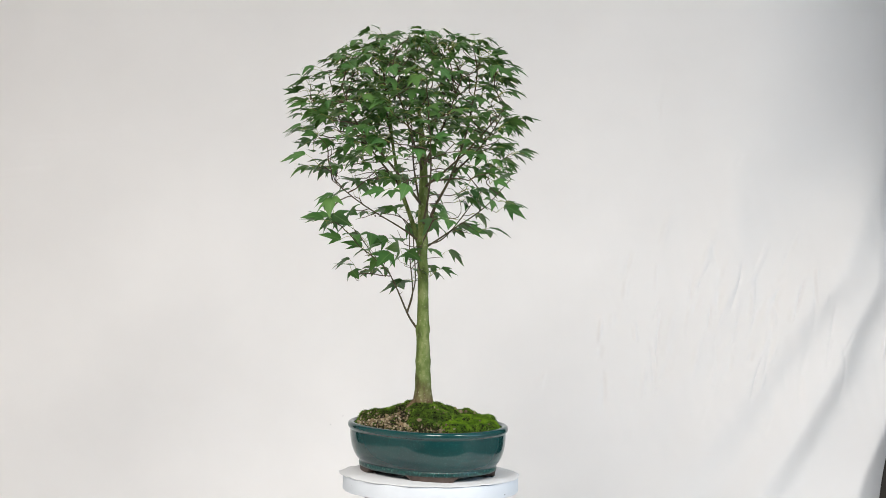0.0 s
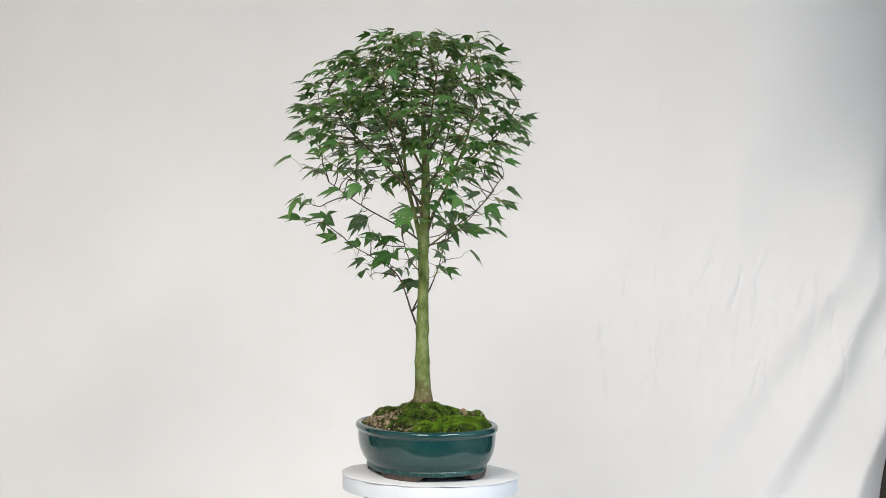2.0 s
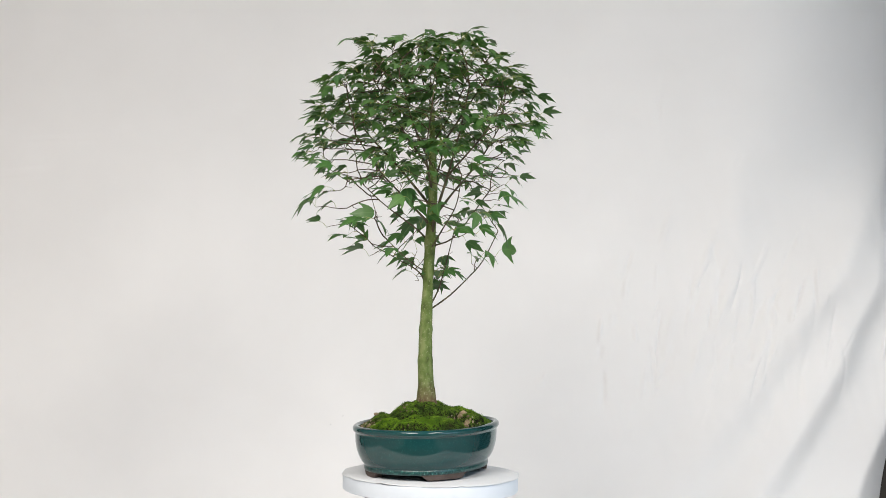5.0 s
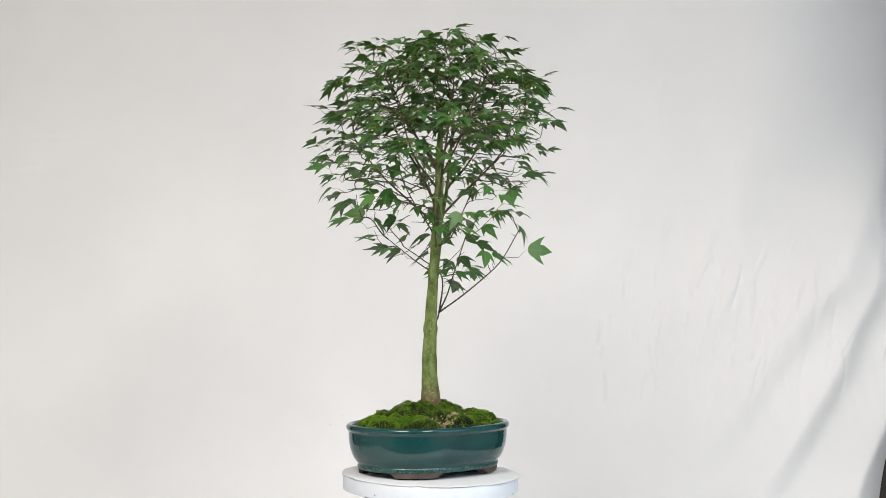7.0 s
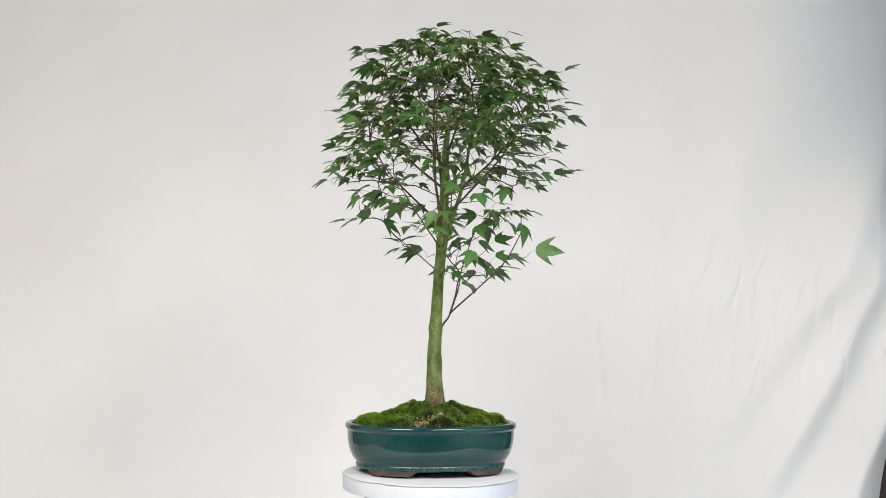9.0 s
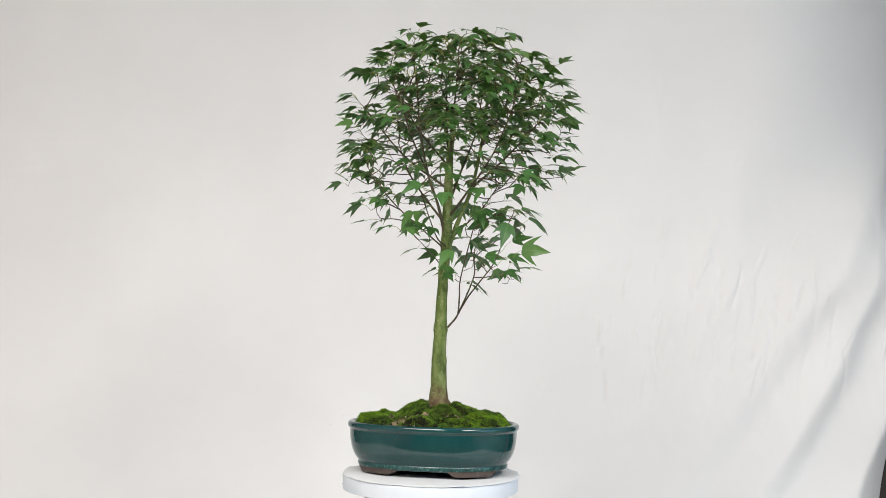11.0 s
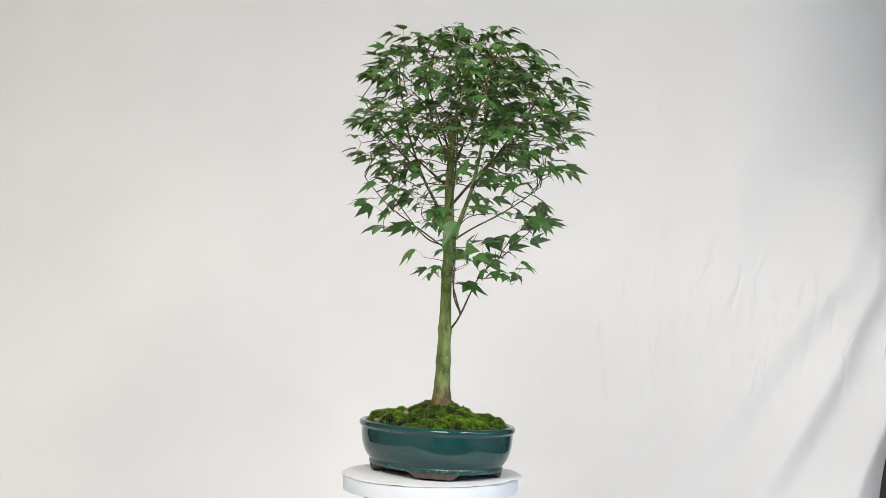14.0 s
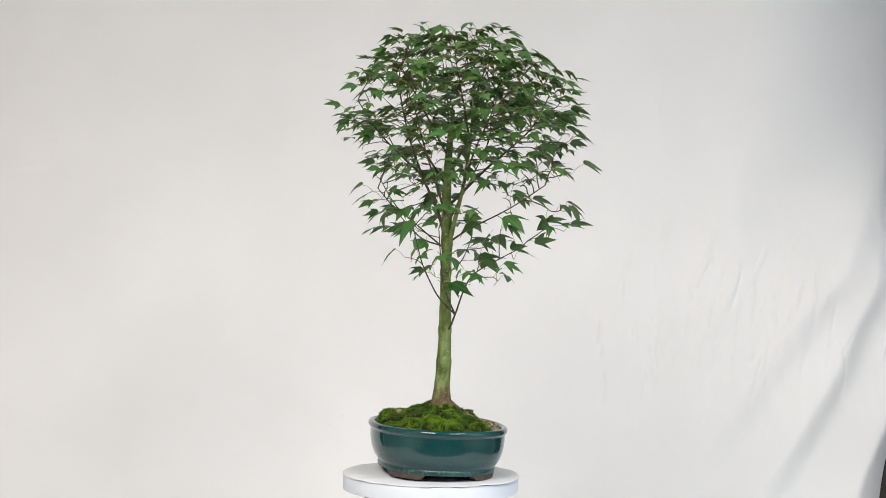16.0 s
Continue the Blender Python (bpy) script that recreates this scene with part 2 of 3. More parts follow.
def cloth_backdrop():
    """A white sheet hung from above, sweeping forward over the bench; its loose side is gathered into slanting folds and small creases."""
    bend = 0.28
    height, depth = 2.30, 1.85
    length = (height - bend) + bend * math.pi / 2 + depth
    S = np.concatenate([np.linspace(0, 1.2, 50), np.linspace(1.2, 2.25, 300)[1:], np.linspace(2.25, length, 60)[1:]])
    U = np.concatenate([np.linspace(0, 0.66, 150), np.linspace(0.66, 1, 350)[1:]])
    A = np.clip((S - height + bend) / bend, 0, math.pi / 2)
    Y = np.where(S < height - bend, BACK, BACK - bend + bend * np.cos(A)) - np.clip(S - (height - bend + bend * math.pi / 2), 0, None)
    Z = np.where(S < height - bend, height - S, bend - bend * np.sin(A))
    NY, NZ = -np.cos(A), np.sin(A)
    edge = 1.244 - 0.11 * ease(0.75, 0.0, Z) - 0.10 * ease(BACK - bend, -0.6, Y) + 0.22 * ease(0.68, 1.05, Z) + 0.044 * ease(0.60, 0.25, Z)
    X = -1.55 + (edge + 1.55)[:, None] * U[None, :]
    z, y = Z[:, None] + 0 * X, Y[:, None] + 0 * X
    run = z + (BACK - y)
    lean = 0.012 * ripple(X, z - y, 1.3, 3)
    w = ease(0.35, 1.10, X) * ease(1.40, 0.60, z)
    for x0, z0, slope, curve, wide, steep, high in FOLDS:
        dz = z - z0
        d = X - (x0 + slope * dz + curve * dz * dz) + 0.022 * ripple(X, z, 0.45, 8)
        lean += high * np.exp(-(d / np.where(d < 0, wide, steep)) ** 2) * w
    m = ease(0.1, 0.6, X) * ease(1.05, 0.80, z) * ease(0.15, 0.40, z)
    lean += m * (0.0032 * ripple(X + 0.25 * z, z * 0.22, 0.08, 5) * (0.5 + 0.5 * ripple(X, z, 0.3, 6)))
    # small sharp creases, mostly upright
    rng = np.random.default_rng(21)
    for k in range(95):
        cx, cz = rng.normal(0.78, 0.17), rng.normal(0.60, 0.11)
        if k > 70:
            cx, cz = rng.uniform(-0.2, 1.0), rng.uniform(0.3, 1.2)
        half, tilt, high = rng.uniform(0.015, 0.075), rng.normal(0.16, 0.16), rng.uniform(0.0016, 0.0052) * (0.4 if k > 70 else 1)
        dz = z - cz
        d = X - cx - tilt * dz - rng.normal(0, 1.2) * dz * dz
        lean += high * np.exp(-(d / rng.uniform(0.0035, 0.009)) ** 2) * np.exp(-(dz / half) ** 4) * rng.choice((-1, 1))
    # faint level creases high on the smooth side
    for k in range(9):
        cx, cz = rng.uniform(-1.10, -0.55), rng.uniform(0.95, 1.42)
        half, tilt, high = rng.uniform(0.03, 0.10), rng.normal(0.0, 0.12), rng.uniform(0.0006, 0.0016)
        dx = X - cx
        lean += high * np.exp(-((z - cz - tilt * dx) / rng.uniform(0.004, 0.009)) ** 2) * np.exp(-(dx / half) ** 4) * rng.choice((-1, 1))
    lean -= 1.10 * np.clip(X - 0.76, 0, None) ** 2 * ease(0.70, 1.10, z)
    # the free edge turns back
    d = X - (1.101 + 0.41 * (z - 0.147))
    lean -= 0.75 * (np.sqrt(d * d + 0.0001) + d) * ease(0.75, 0.50, z)
    VY, VZ = y + NY[:, None] * lean, z + NZ[:, None] * lean
    VZ = np.where(NZ[:, None] > 0.5, np.maximum(VZ, -0.006), VZ)
    nv, nu = X.shape
    verts = np.stack([X, VY, VZ], 2).reshape(-1, 3)
    idx = np.arange(nv * nu).reshape(nv, nu)
    faces = np.stack([idx[:-1, :-1], idx[:-1, 1:], idx[1:, 1:], idx[1:, :-1]], 2).reshape(-1, 4)
    ob = part("backdrop", (verts.tolist(), faces.tolist()), CLOTH, None)
    sol = ob.modifiers.new("thickness", "SOLIDIFY")
    sol.thickness, sol.offset = 0.002, -1
    return tagged(ob, "white cotton sheet hung as a backdrop with slanting folds", "", "", "structure")


# each fold: x and z of a point on its crest, slope, curve, width of its gentle and of its steep side, height
FOLDS = [(1.018, 0.460, 0.49, -0.30, 0.12, 0.052, 0.046), (0.858, 0.527, 0.69, 0.0, 0.14, 0.075, 0.054), (0.705, 0.573, 0.50, -0.8, 0.11, 0.058, 0.034),
         (1.175, 0.30, 0.30, 0.0, 0.050, 0.030, 0.010), (0.56, 0.55, 0.55, 0.0, 0.06, 0.05, 0.008)]
cloth_backdrop()
for x, y, z, r in ((-0.570, 1.350, 0.384, 0.0024), (0.866, 1.337, 0.195, 0.0024), (-0.240, 1.350, 0.348, 0.0014), (-0.272, 1.350, 0.325, 0.0012), (-0.685, 1.334, 0.188, 0.0016), (-1.105, 1.330, 0.177, 0.0016), (-0.755, 1.318, 0.149, 0.0014), (-0.929, 1.313, 0.142, 0.0012), (0.752, 1.336, 0.191, 0.0012), (-1.128, 1.328, 0.172, 0.0022)):
    bm = bmesh.new()
    bmesh.ops.create_icosphere(bm, subdivisions=1, radius=r)
    bmesh.ops.scale(bm, vec=(1, 0.5, 0.8), verts=bm.verts)
    sp = part("speck", bm, SPECK, None)
    sp.location = (x, y - 0.002, z + 0.001)
    tagged(sp, "tiny dark speck of dirt on the white cloth", "speck", "specks on the cloth")

# ---- turntable on its stand ----
PARTS_THAT_TURN = []


def turntable():
    stand = empty("turntable_stand", "grey round stand under the turntable on the cloth", "stand", (0, 0, 0))
    prof = [(0.0, 0.0), (0.14, 0.0), (0.145, 0.006), (0.14, 0.02), (0.118, 0.03), (0.116, TOP - 0.040), (0.118, TOP - 0.0305), (0.0, TOP - 0.0305)]
    part("column", lathe(prof, 64), STANDM, stand)
    table = empty("turntable", "round white foam disc with a paper cover on top", "turntable")
    part("disc", lathe([(0, -0.030), (0.150, -0.030), (0.1540, -0.0298), (0.1548, -0.0290), (0.155, -0.028), (0.155, -0.018), (0.155, -0.006), (0.1547, -0.0047), (0.1540, -0.0042), (0.150, -0.004), (0, -0.004)], 96,
                       lambda a, z: 1 + 0.006 * noise.noise(Vector((math.cos(a) * 2.2, math.sin(a) * 2.2, z * 25)))), FOAM, table, "bluish white foam disc")
    cover = lathe([(0, -0.0030), (0.148, -0.0036), (0.1550, -0.0038), (0.1560, -0.0036), (0.1562, -0.0032), (0.1560, -0.0028), (0.1550, -0.0024), (0.150, -0.0016), (0.12, 0.0), (0, 0.0)], 160,
                  lambda a, z: 1 + 0.020 * noise.noise(Vector((math.cos(a) * 3, math.sin(a) * 3, 4))) + 0.035 * ridge((a - 3.05) / 0.26, 1)
                  + 0.022 * abs(noise.noise(Vector((a * 5, 2, 2)))) + 0.006 * noise.noise(Vector((a * 17, 5, 1))))
    for v in cover.verts:
        away = max(0.0, v.co.xy.length - 0.135)
        v.co.z += away * 0.13 * max(0.0, noise.noise(Vector((v.co.x * 38, v.co.y * 38, 1))))
    part("paper_cover", cover, PAPER, table, "white paper cover with an uneven cut edge")
    for az, z, r in ((-34, -0.024, 0.0011), (-150, -0.015, 0.0007), (70, -0.026, 0.0008)):
        bm = bmesh.new()
        bmesh.ops.create_icosphere(bm, subdivisions=1, radius=r)
        dot = part("speck", bm, SPECK, table, "small dark speck of dirt")
        dot.location = (0.155 * math.cos(radians(az)), 0.155 * math.sin(radians(az)), z)
    PARTS_THAT_TURN.append(table)


def lathe(profile, sides, wobble=None):
    bm = bmesh.new()
    rings = []
    for r, z in profile:
        if r == 0:
            rings.append([bm.verts.new((0, 0, z))])
            continue
        ring = []
        for k in range(sides):
            a = 2 * math.pi * k / sides
            q = r * (wobble(a, z) if wobble else 1)
            ring.append(bm.verts.new((q * math.cos(a), q * math.sin(a), z)))
        rings.append(ring)
    for r0, r1 in zip(rings, rings[1:]):
        for k in range(sides):
            k2 = (k + 1) % sides
            if len(r0) == 1:
                bm.faces.new((r0[0], r1[k], r1[k2]))
            elif len(r1) == 1:
                bm.faces.new((r0[k], r1[0], r0[k2]))
            else:
                bm.faces.new((r0[k], r1[k], r1[k2], r0[k2]))
    return bm


turntable()

# ---- the glazed pot ----
POT_AT = (-0.0068, -0.0045)
POT_TURN = radians(134.0)
LONG, SHORT = 0.1525, 0.1205


def oval(a, grow=0.0):
    """A point of the pot's oval plan, at the rim's outer edge moved out by grow."""
    c, s = math.cos(a), math.sin(a)
    p = 2 / 2.25
    x = (LONG + grow) * math.copysign(abs(c) ** p, c)
    y = (SHORT + grow) * math.copysign(abs(s) ** p, s)
    ct, st = math.cos(POT_TURN), math.sin(POT_TURN)
    return POT_AT[0] + x * ct - y * st, POT_AT[1] + x * st + y * ct


def oval_shell(profile, sides=112):
    verts, faces = [], []
    for g, z in profile:
        for k in range(sides):
            x, y = oval(2 * math.pi * k / sides, g)
            verts.append((x, y, z))
    for i in range(len(profile) - 1):
        for k in range(sides):
            a, b = i * sides + k, i * sides + (k + 1) % sides
            faces.append((a, b, b + sides, a + sides))
    return verts, faces


def pot():
    p = empty("bonsai_pot", "oval dark teal glazed ceramic pot on the turntable", "pot")
    outer = [(-0.060, 0.0085), (-0.0225, 0.0085), (-0.0207, 0.0105), (-0.0205, 0.0165), (-0.0205, 0.0182), (-0.0182, 0.0204), (-0.0138, 0.0260), (-0.0100, 0.0340), (-0.0069, 0.0440), (-0.0050, 0.0550),
             (-0.0043, 0.0650), (-0.0042, 0.0725), (-0.0040, 0.0745), (-0.0022, 0.0755), (-0.0008, 0.0772), (0.0, 0.0805), (-0.0008, 0.0840), (-0.0032, 0.0862), (-0.0065, 0.0868),
             (-0.0100, 0.0858), (-0.0118, 0.083), (-0.0125, 0.070), (-0.020, 0.030)]
    verts, faces = oval_shell(outer)
    body = part("body", (verts, faces), GLAZE, p, "glossy dark teal glazed bowl with a rolled rim")
    part("foot_band", oval_shell([(-0.0228, 0.0083), (-0.0208, 0.0092), (-0.0198, 0.0108), (-0.0194, 0.0135), (-0.0198, 0.0160), (-0.0208, 0.0178)]), WORN, body, "band of thin speckled glaze above the feet")
    for mid in (47, 133, 227, 313):
        verts, faces = [], []
        n = 18
        for k in range(n + 1):
            e = abs(k / n - 0.5) * 2
            a = radians(mid + (k / n - 0.5) * 50)
            low = 0.0075 * smoothstep(0.74, 1.0, e) + 0.0002
            for g, z in ((-0.0206, 0.0092), (-0.0214, 0.0055 if low < 0.005 else 0.0088), (-0.0222, low), (-0.038, low), (-0.038, 0.0092)):
                verts.append((*oval(a, g), z))
        for k in range(n):
            for m in range(5):
                a, b = k * 5 + m, k * 5 + (m + 1) % 5
                faces.append((a, b, b + 5, a + 5))
        faces += [(4, 3, 2, 1, 0), tuple(n * 5 + m for m in range(5))]
        part("foot", (verts, faces), CLAY, p, "unglazed brown clay foot", False)
    PARTS_THAT_TURN.append(p)


pot()

# ---- soil, moss and grit in the pot ----
TRUNK_FOOT = (-0.0165, -0.004)


_rng = random.Random(8)
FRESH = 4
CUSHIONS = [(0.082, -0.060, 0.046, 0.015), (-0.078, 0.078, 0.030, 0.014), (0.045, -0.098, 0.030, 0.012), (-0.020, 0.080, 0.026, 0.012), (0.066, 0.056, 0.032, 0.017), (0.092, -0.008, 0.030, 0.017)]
for _k in range(38):
    _a, _f = _rng.uniform(0, 6.283), math.sqrt(_rng.uniform(0.05, 1.0))
    _x, _y = oval(_a, -0.030)
    CUSHIONS.append((POT_AT[0] + (_x - POT_AT[0]) * _f, POT_AT[1] + (_y - POT_AT[1]) * _f, _rng.uniform(0.015, 0.030), _rng.uniform(0.010, 0.019)))


def soil_height(x, y):
    """The mound in the pot, highest at the trunk, with uneven cushions."""
    ct, st = math.cos(-POT_TURN), math.sin(-POT_TURN)
    dx, dy = x - POT_AT[0], y - POT_AT[1]
    u, v = (dx * ct - dy * st) / (LONG - 0.012), (dx * st + dy * ct) / (SHORT - 0.012)
    edge = min(1.0, (abs(u) ** 2.25 + abs(v) ** 2.25) ** (1 / 2.25))
    dt = math.hypot(x - TRUNK_FOOT[0], y - TRUNK_FOOT[1])
    mound = 0.027 * ridge(dt, 0.062) + 0.015 * ridge(dt, 0.032)
    cushions = 0.004 * noise.noise(Vector((x * 70, y * 70, 2))) + 0.0016 * noise.noise(Vector((x * 240, y * 240, 5)))
    top = 0.0
    for mx, my, mr, mh in CUSHIONS:
        q = ((x - mx) ** 2 + (y - my) ** 2) / (mr * mr)
        if q < 1:
            top = max(top, mh * math.sqrt(1 - q))
    cushions += top
    fade = smoothstep(1.0, 0.92, edge)
    az = math.degrees(math.atan2(y - TRUNK_FOOT[1], x - TRUNK_FOOT[0])) % 360
    inner = 0.040 + 0.062 * smoothstep(232, 268, az)
    bare = smoothstep(158, 180, az) * smoothstep(300, 284, az) * smoothstep(inner - 0.014, inner + 0.008, dt + 0.010 * noise.noise(Vector((x * 60, y * 60, 7))))
    pocket = ridge(math.hypot(x - 0.074, y - 0.022), 0.020) + 0.8 * ridge(math.hypot(x + 0.010, y - 0.062), 0.014)
    bare = max(bare, min(1.0, 1.15 * pocket))
    return 0.0800 + mound + fade * (0.004 + cushions * (1 - 0.85 * bare)), edge, bare


def soil_and_moss():
    sides, rings = 128, 60
    verts, faces = [], []
    for i in range(rings + 1):
        for k in range(sides):
            a = 2 * math.pi * k / sides
            ex, ey = oval(a, -0.0115)
            f = i / rings
            x, y = POT_AT[0] + (ex - POT_AT[0]) * f, POT_AT[1] + (ey - POT_AT[1]) * f
            verts.append((x, y, soil_height(x, y)[0]))
    for i in range(rings):
        for k in range(sides):
            a, b = i * sides + k, i * sides + (k + 1) % sides
            faces.append((a, b, b + sides, a + sides))
    s = tagged(part("soil", (verts, faces), SOIL, None), "dark damp potting soil heaped round the trunk", "soil", "", "stuff")
    s.location = (0, 0, TOP)
    PARTS_THAT_TURN.append(s)
    # moss: short tufted blades
    rng = random.Random(4)
    verts, faces = [], []
    young = ([], [])
    while len(faces) + len(young[1]) < 210000:
        a, f = rng.uniform(0, 2 * math.pi), math.sqrt(rng.random())
        ex, ey = oval(a, -0.013)
        x, y = POT_AT[0] + (ex - POT_AT[0]) * f, POT_AT[1] + (ey - POT_AT[1]) * f
        z, edge, bare = soil_height(x, y)
        if rng.random() < bare * 0.93 or (abs(noise.noise(Vector((x * 46, y * 46, 3)))) < 0.06 and rng.random() < 0.6) or math.hypot(x - TRUNK_FOOT[0], y - TRUNK_FOOT[1]) < 0.013:
            continue
        az = math.degrees(math.atan2(y - TRUNK_FOOT[1], x - TRUNK_FOOT[0])) % 360
        if 145 < az < 218 and math.hypot(x - TRUNK_FOOT[0], y - TRUNK_FOOT[1]) < 0.042 and rng.random() < 0.8:
            continue
        tall = rng.uniform(0.0006, 0.0022) * (4 if rng.random() < 0.0008 else 1)
        lx, ly = rng.gauss(0, 0.0021), rng.gauss(0, 0.0021)
        w, b = rng.uniform(0.0004, 0.0008), rng.uniform(0, 6.28)
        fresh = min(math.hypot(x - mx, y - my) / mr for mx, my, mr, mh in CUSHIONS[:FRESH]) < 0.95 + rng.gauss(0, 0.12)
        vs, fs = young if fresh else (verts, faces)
        n = len(vs)
        for q in range(3):
            vs.append((x + w * math.cos(b + q * 2.094), y + w * math.sin(b + q * 2.094), z - 0.001))
        vs.append((x + lx, y + ly, z + tall))
        fs += [(n, n + 1, n + 3), (n + 1, n + 2, n + 3), (n + 2, n, n + 3)]
    moss = tagged(part("moss", (verts, faces), MOSS, None, "", False), "cushions of bright green moss covering the soil", "moss", "", "stuff")
    moss.location = (0, 0, TOP)
    PARTS_THAT_TURN.append(moss)
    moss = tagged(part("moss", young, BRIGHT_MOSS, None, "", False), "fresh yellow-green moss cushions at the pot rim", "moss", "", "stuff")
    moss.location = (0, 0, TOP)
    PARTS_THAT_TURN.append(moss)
    # grit on the bare side
    verts, faces = [], []
    ico = bmesh.new()
    bmesh.ops.create_icosphere(ico, subdivisions=1, radius=1)
    iv, fv = [v.co.copy() for v in ico.verts], [[v.index for v in f.verts] for f in ico.faces]
    ico.free()
    count = 0
    while count < 620:
        a, f = rng.uniform(0, 2 * math.pi), math.sqrt(rng.random())
        ex, ey = oval(a, -0.014)
        x, y = POT_AT[0] + (ex - POT_AT[0]) * f, POT_AT[1] + (ey - POT_AT[1]) * f
        z, edge, bare = soil_height(x, y)
        thin = noise.noise(Vector((x * 28, y * 28, 9)))
        if not (rng.random() < bare or (thin < -0.40 and rng.random() < 0.12)):
            continue
        r = rng.uniform(0.0009, 0.0026) * (1.7 if rng.random() < 0.12 else 1)
        m = Euler((rng.uniform(0, 6), rng.uniform(0, 6), rng.uniform(0, 6))).to_matrix()
        st = Vector((rng.uniform(0.8, 1.5), rng.uniform(0.6, 1.0), rng.uniform(0.5, 0.9))) * r
        n = len(verts)
        for v in iv:
            chip = rng.uniform(0.65, 1.15)
            q = m @ Vector((v.x * st.x, v.y * st.y, v.z * st.z)) * chip
            verts.append((x + q.x, y + q.y, z + q.z + r * 0.3))
        faces += [[n + i for i in f] for f in fv]
        count += 1
    g = tagged(part("grit", (verts, faces), PEBBLE, None, "", False), "tan grit and small stones on the bare soil", "grit", "", "stuff")
    g.location = (0, 0, TOP)
    PARTS_THAT_TURN.append(g)
    # a few larger stones
    for sx, sy, r in ((0.043, 0.044, 0.0078), (0.095, 0.026, 0.0058), (0.082, 0.034, 0.0062), (0.074, 0.012, 0.0052), (0.052, 0.034, 0.0045), (-0.02, -0.095, 0.005), (-0.05, -0.07, 0.0045)):
        bm = bmesh.new()
        bmesh.ops.create_icosphere(bm, subdivisions=1, radius=r)
        for v in bm.verts:
            v.co *= 1 + 0.75 * noise.noise(v.co * 160 + Vector((sx * 99, sy * 99, 0)))
            v.co.z *= 0.75
            v.co += Vector((sx, sy, soil_height(sx, sy)[0] + r * 0.45))
        st = tagged(part("stone", bm, STONE, None, "", False), "rough tan stone bedded in the moss", "stone", "stones in the pot")
        st.location = (0, 0, TOP)
        PARTS_THAT_TURN.append(st)


soil_and_moss()

# ---- the maple ----
tree = empty("bonsai_maple", "slender trident maple with green bark and a dense leafy crown", "tree")
PARTS_THAT_TURN.append(tree)
TRUNK_LINE = [(-0.0165, -0.004, 0.108), (-0.0165, -0.0045, 0.137), (-0.0175, -0.0075, 0.197), (-0.0190, -0.0070, 0.250), (-0.0204, -0.0041, 0.338),
              (-0.0232, -0.0008, 0.398), (-0.0232, 0.0028, 0.500), (-0.026, 0.002, 0.570), (-0.034, 0.004, 0.640)]


def trunk():
    pts = spline(TRUNK_LINE, 14)
    radii = []
    for p in pts:
        z = p[2]
        r = float(np.interp(z, (0.108, 0.128, 0.150, 0.20, 0.25, 0.34, 0.40, 0.50, 0.57, 0.64), (0.0225, 0.0175, 0.0145, 0.0126, 0.0112, 0.0090, 0.0094, 0.0080, 0.0060, 0.0030)))
        for zb, hb in ((0.197, 0.0011), (0.252, 0.0016), (0.355, 0.0015), (0.405, 0.0015), (0.452, 0.0008)):
            r += hb * ridge(z - zb, 0.007)
        radii.append(r)
    part("trunk", tube(pts, radii, 24, 0.085), TRUNK, tree, "smooth green trunk, brown at the foot")
    for az, far in ((178, 0.034), (150, 0.030), (210, 0.034), (20, 0.028)):
        c, d = math.cos(radians(az)), math.sin(radians(az))
        line = []
        for f in (0.25, 0.45, 0.70, 1.0):
            x, y = TRUNK_FOOT[0] + c * far * f, TRUNK_FOOT[1] + d * far * f
            line.append((x, y, soil_height(x, y)[0] + 0.006 * (1 - f) + 0.0005))
        line.insert(0, (TRUNK_FOOT[0], TRUNK_FOOT[1], line[0][2] + 0.008))
        pts = spline(line, 5)
        part("root", tube(pts, [0.0072 * (1 - 0.8 * i / (len(pts) - 1)) for i in range(len(pts))], 8, 0.3, az), TRUNK, tree, "brown surface root spreading from the trunk")


# limbs, each from its foot outwards, with the radius at foot and tip
BOUGHS = []


def bough(r0, r1, *points):
    BOUGHS.append((points, r0, r1))


bough(0.0034, 0.0010, (-0.022, -0.006, 0.245), (-0.036, 0.000, 0.262), (-0.048, 0.006, 0.281), (-0.078, 0.008, 0.345), (-0.105, -0.030, 0.375), (-0.132, -0.067, 0.398))
bough(0.0024, 0.0011, (-0.048, 0.006, 0.281), (-0.040, 0.045, 0.310), (-0.042, 0.080, 0.340), (-0.047, 0.115, 0.375), (-0.050, 0.146, 0.430))
bough(0.0024, 0.0012, (-0.048, 0.006, 0.281), (-0.040, 0.020, 0.312), (-0.035, 0.030, 0.345), (-0.042, 0.055, 0.430))
bough(0.0058, 0.0020, (-0.024, -0.001, 0.390), (-0.045, 0.007, 0.450), (-0.065, 0.015, 0.505), (-0.080, 0.020, 0.580), (-0.088, 0.024, 0.660))
bough(0.0048, 0.0016, (-0.021, 0.000, 0.415), (-0.002, 0.004, 0.470), (0.025, 0.010, 0.525), (0.050, 0.020, 0.600), (0.065, 0.030, 0.680))
bough(0.0023, 0.0010, (-0.020, 0.000, 0.395), (0.030, 0.000, 0.430), (0.085, 0.000, 0.470), (0.130, -0.010, 0.520))
bough(0.0029, 0.0011, (-0.024, -0.001, 0.405), (-0.060, -0.012, 0.430), (-0.128, -0.043, 0.470), (-0.180, -0.070, 0.510))
bough(0.0023, 0.0011, (-0.018, 0.005, 0.400), (0.020, 0.030, 0.420), (0.080, 0.067, 0.500))
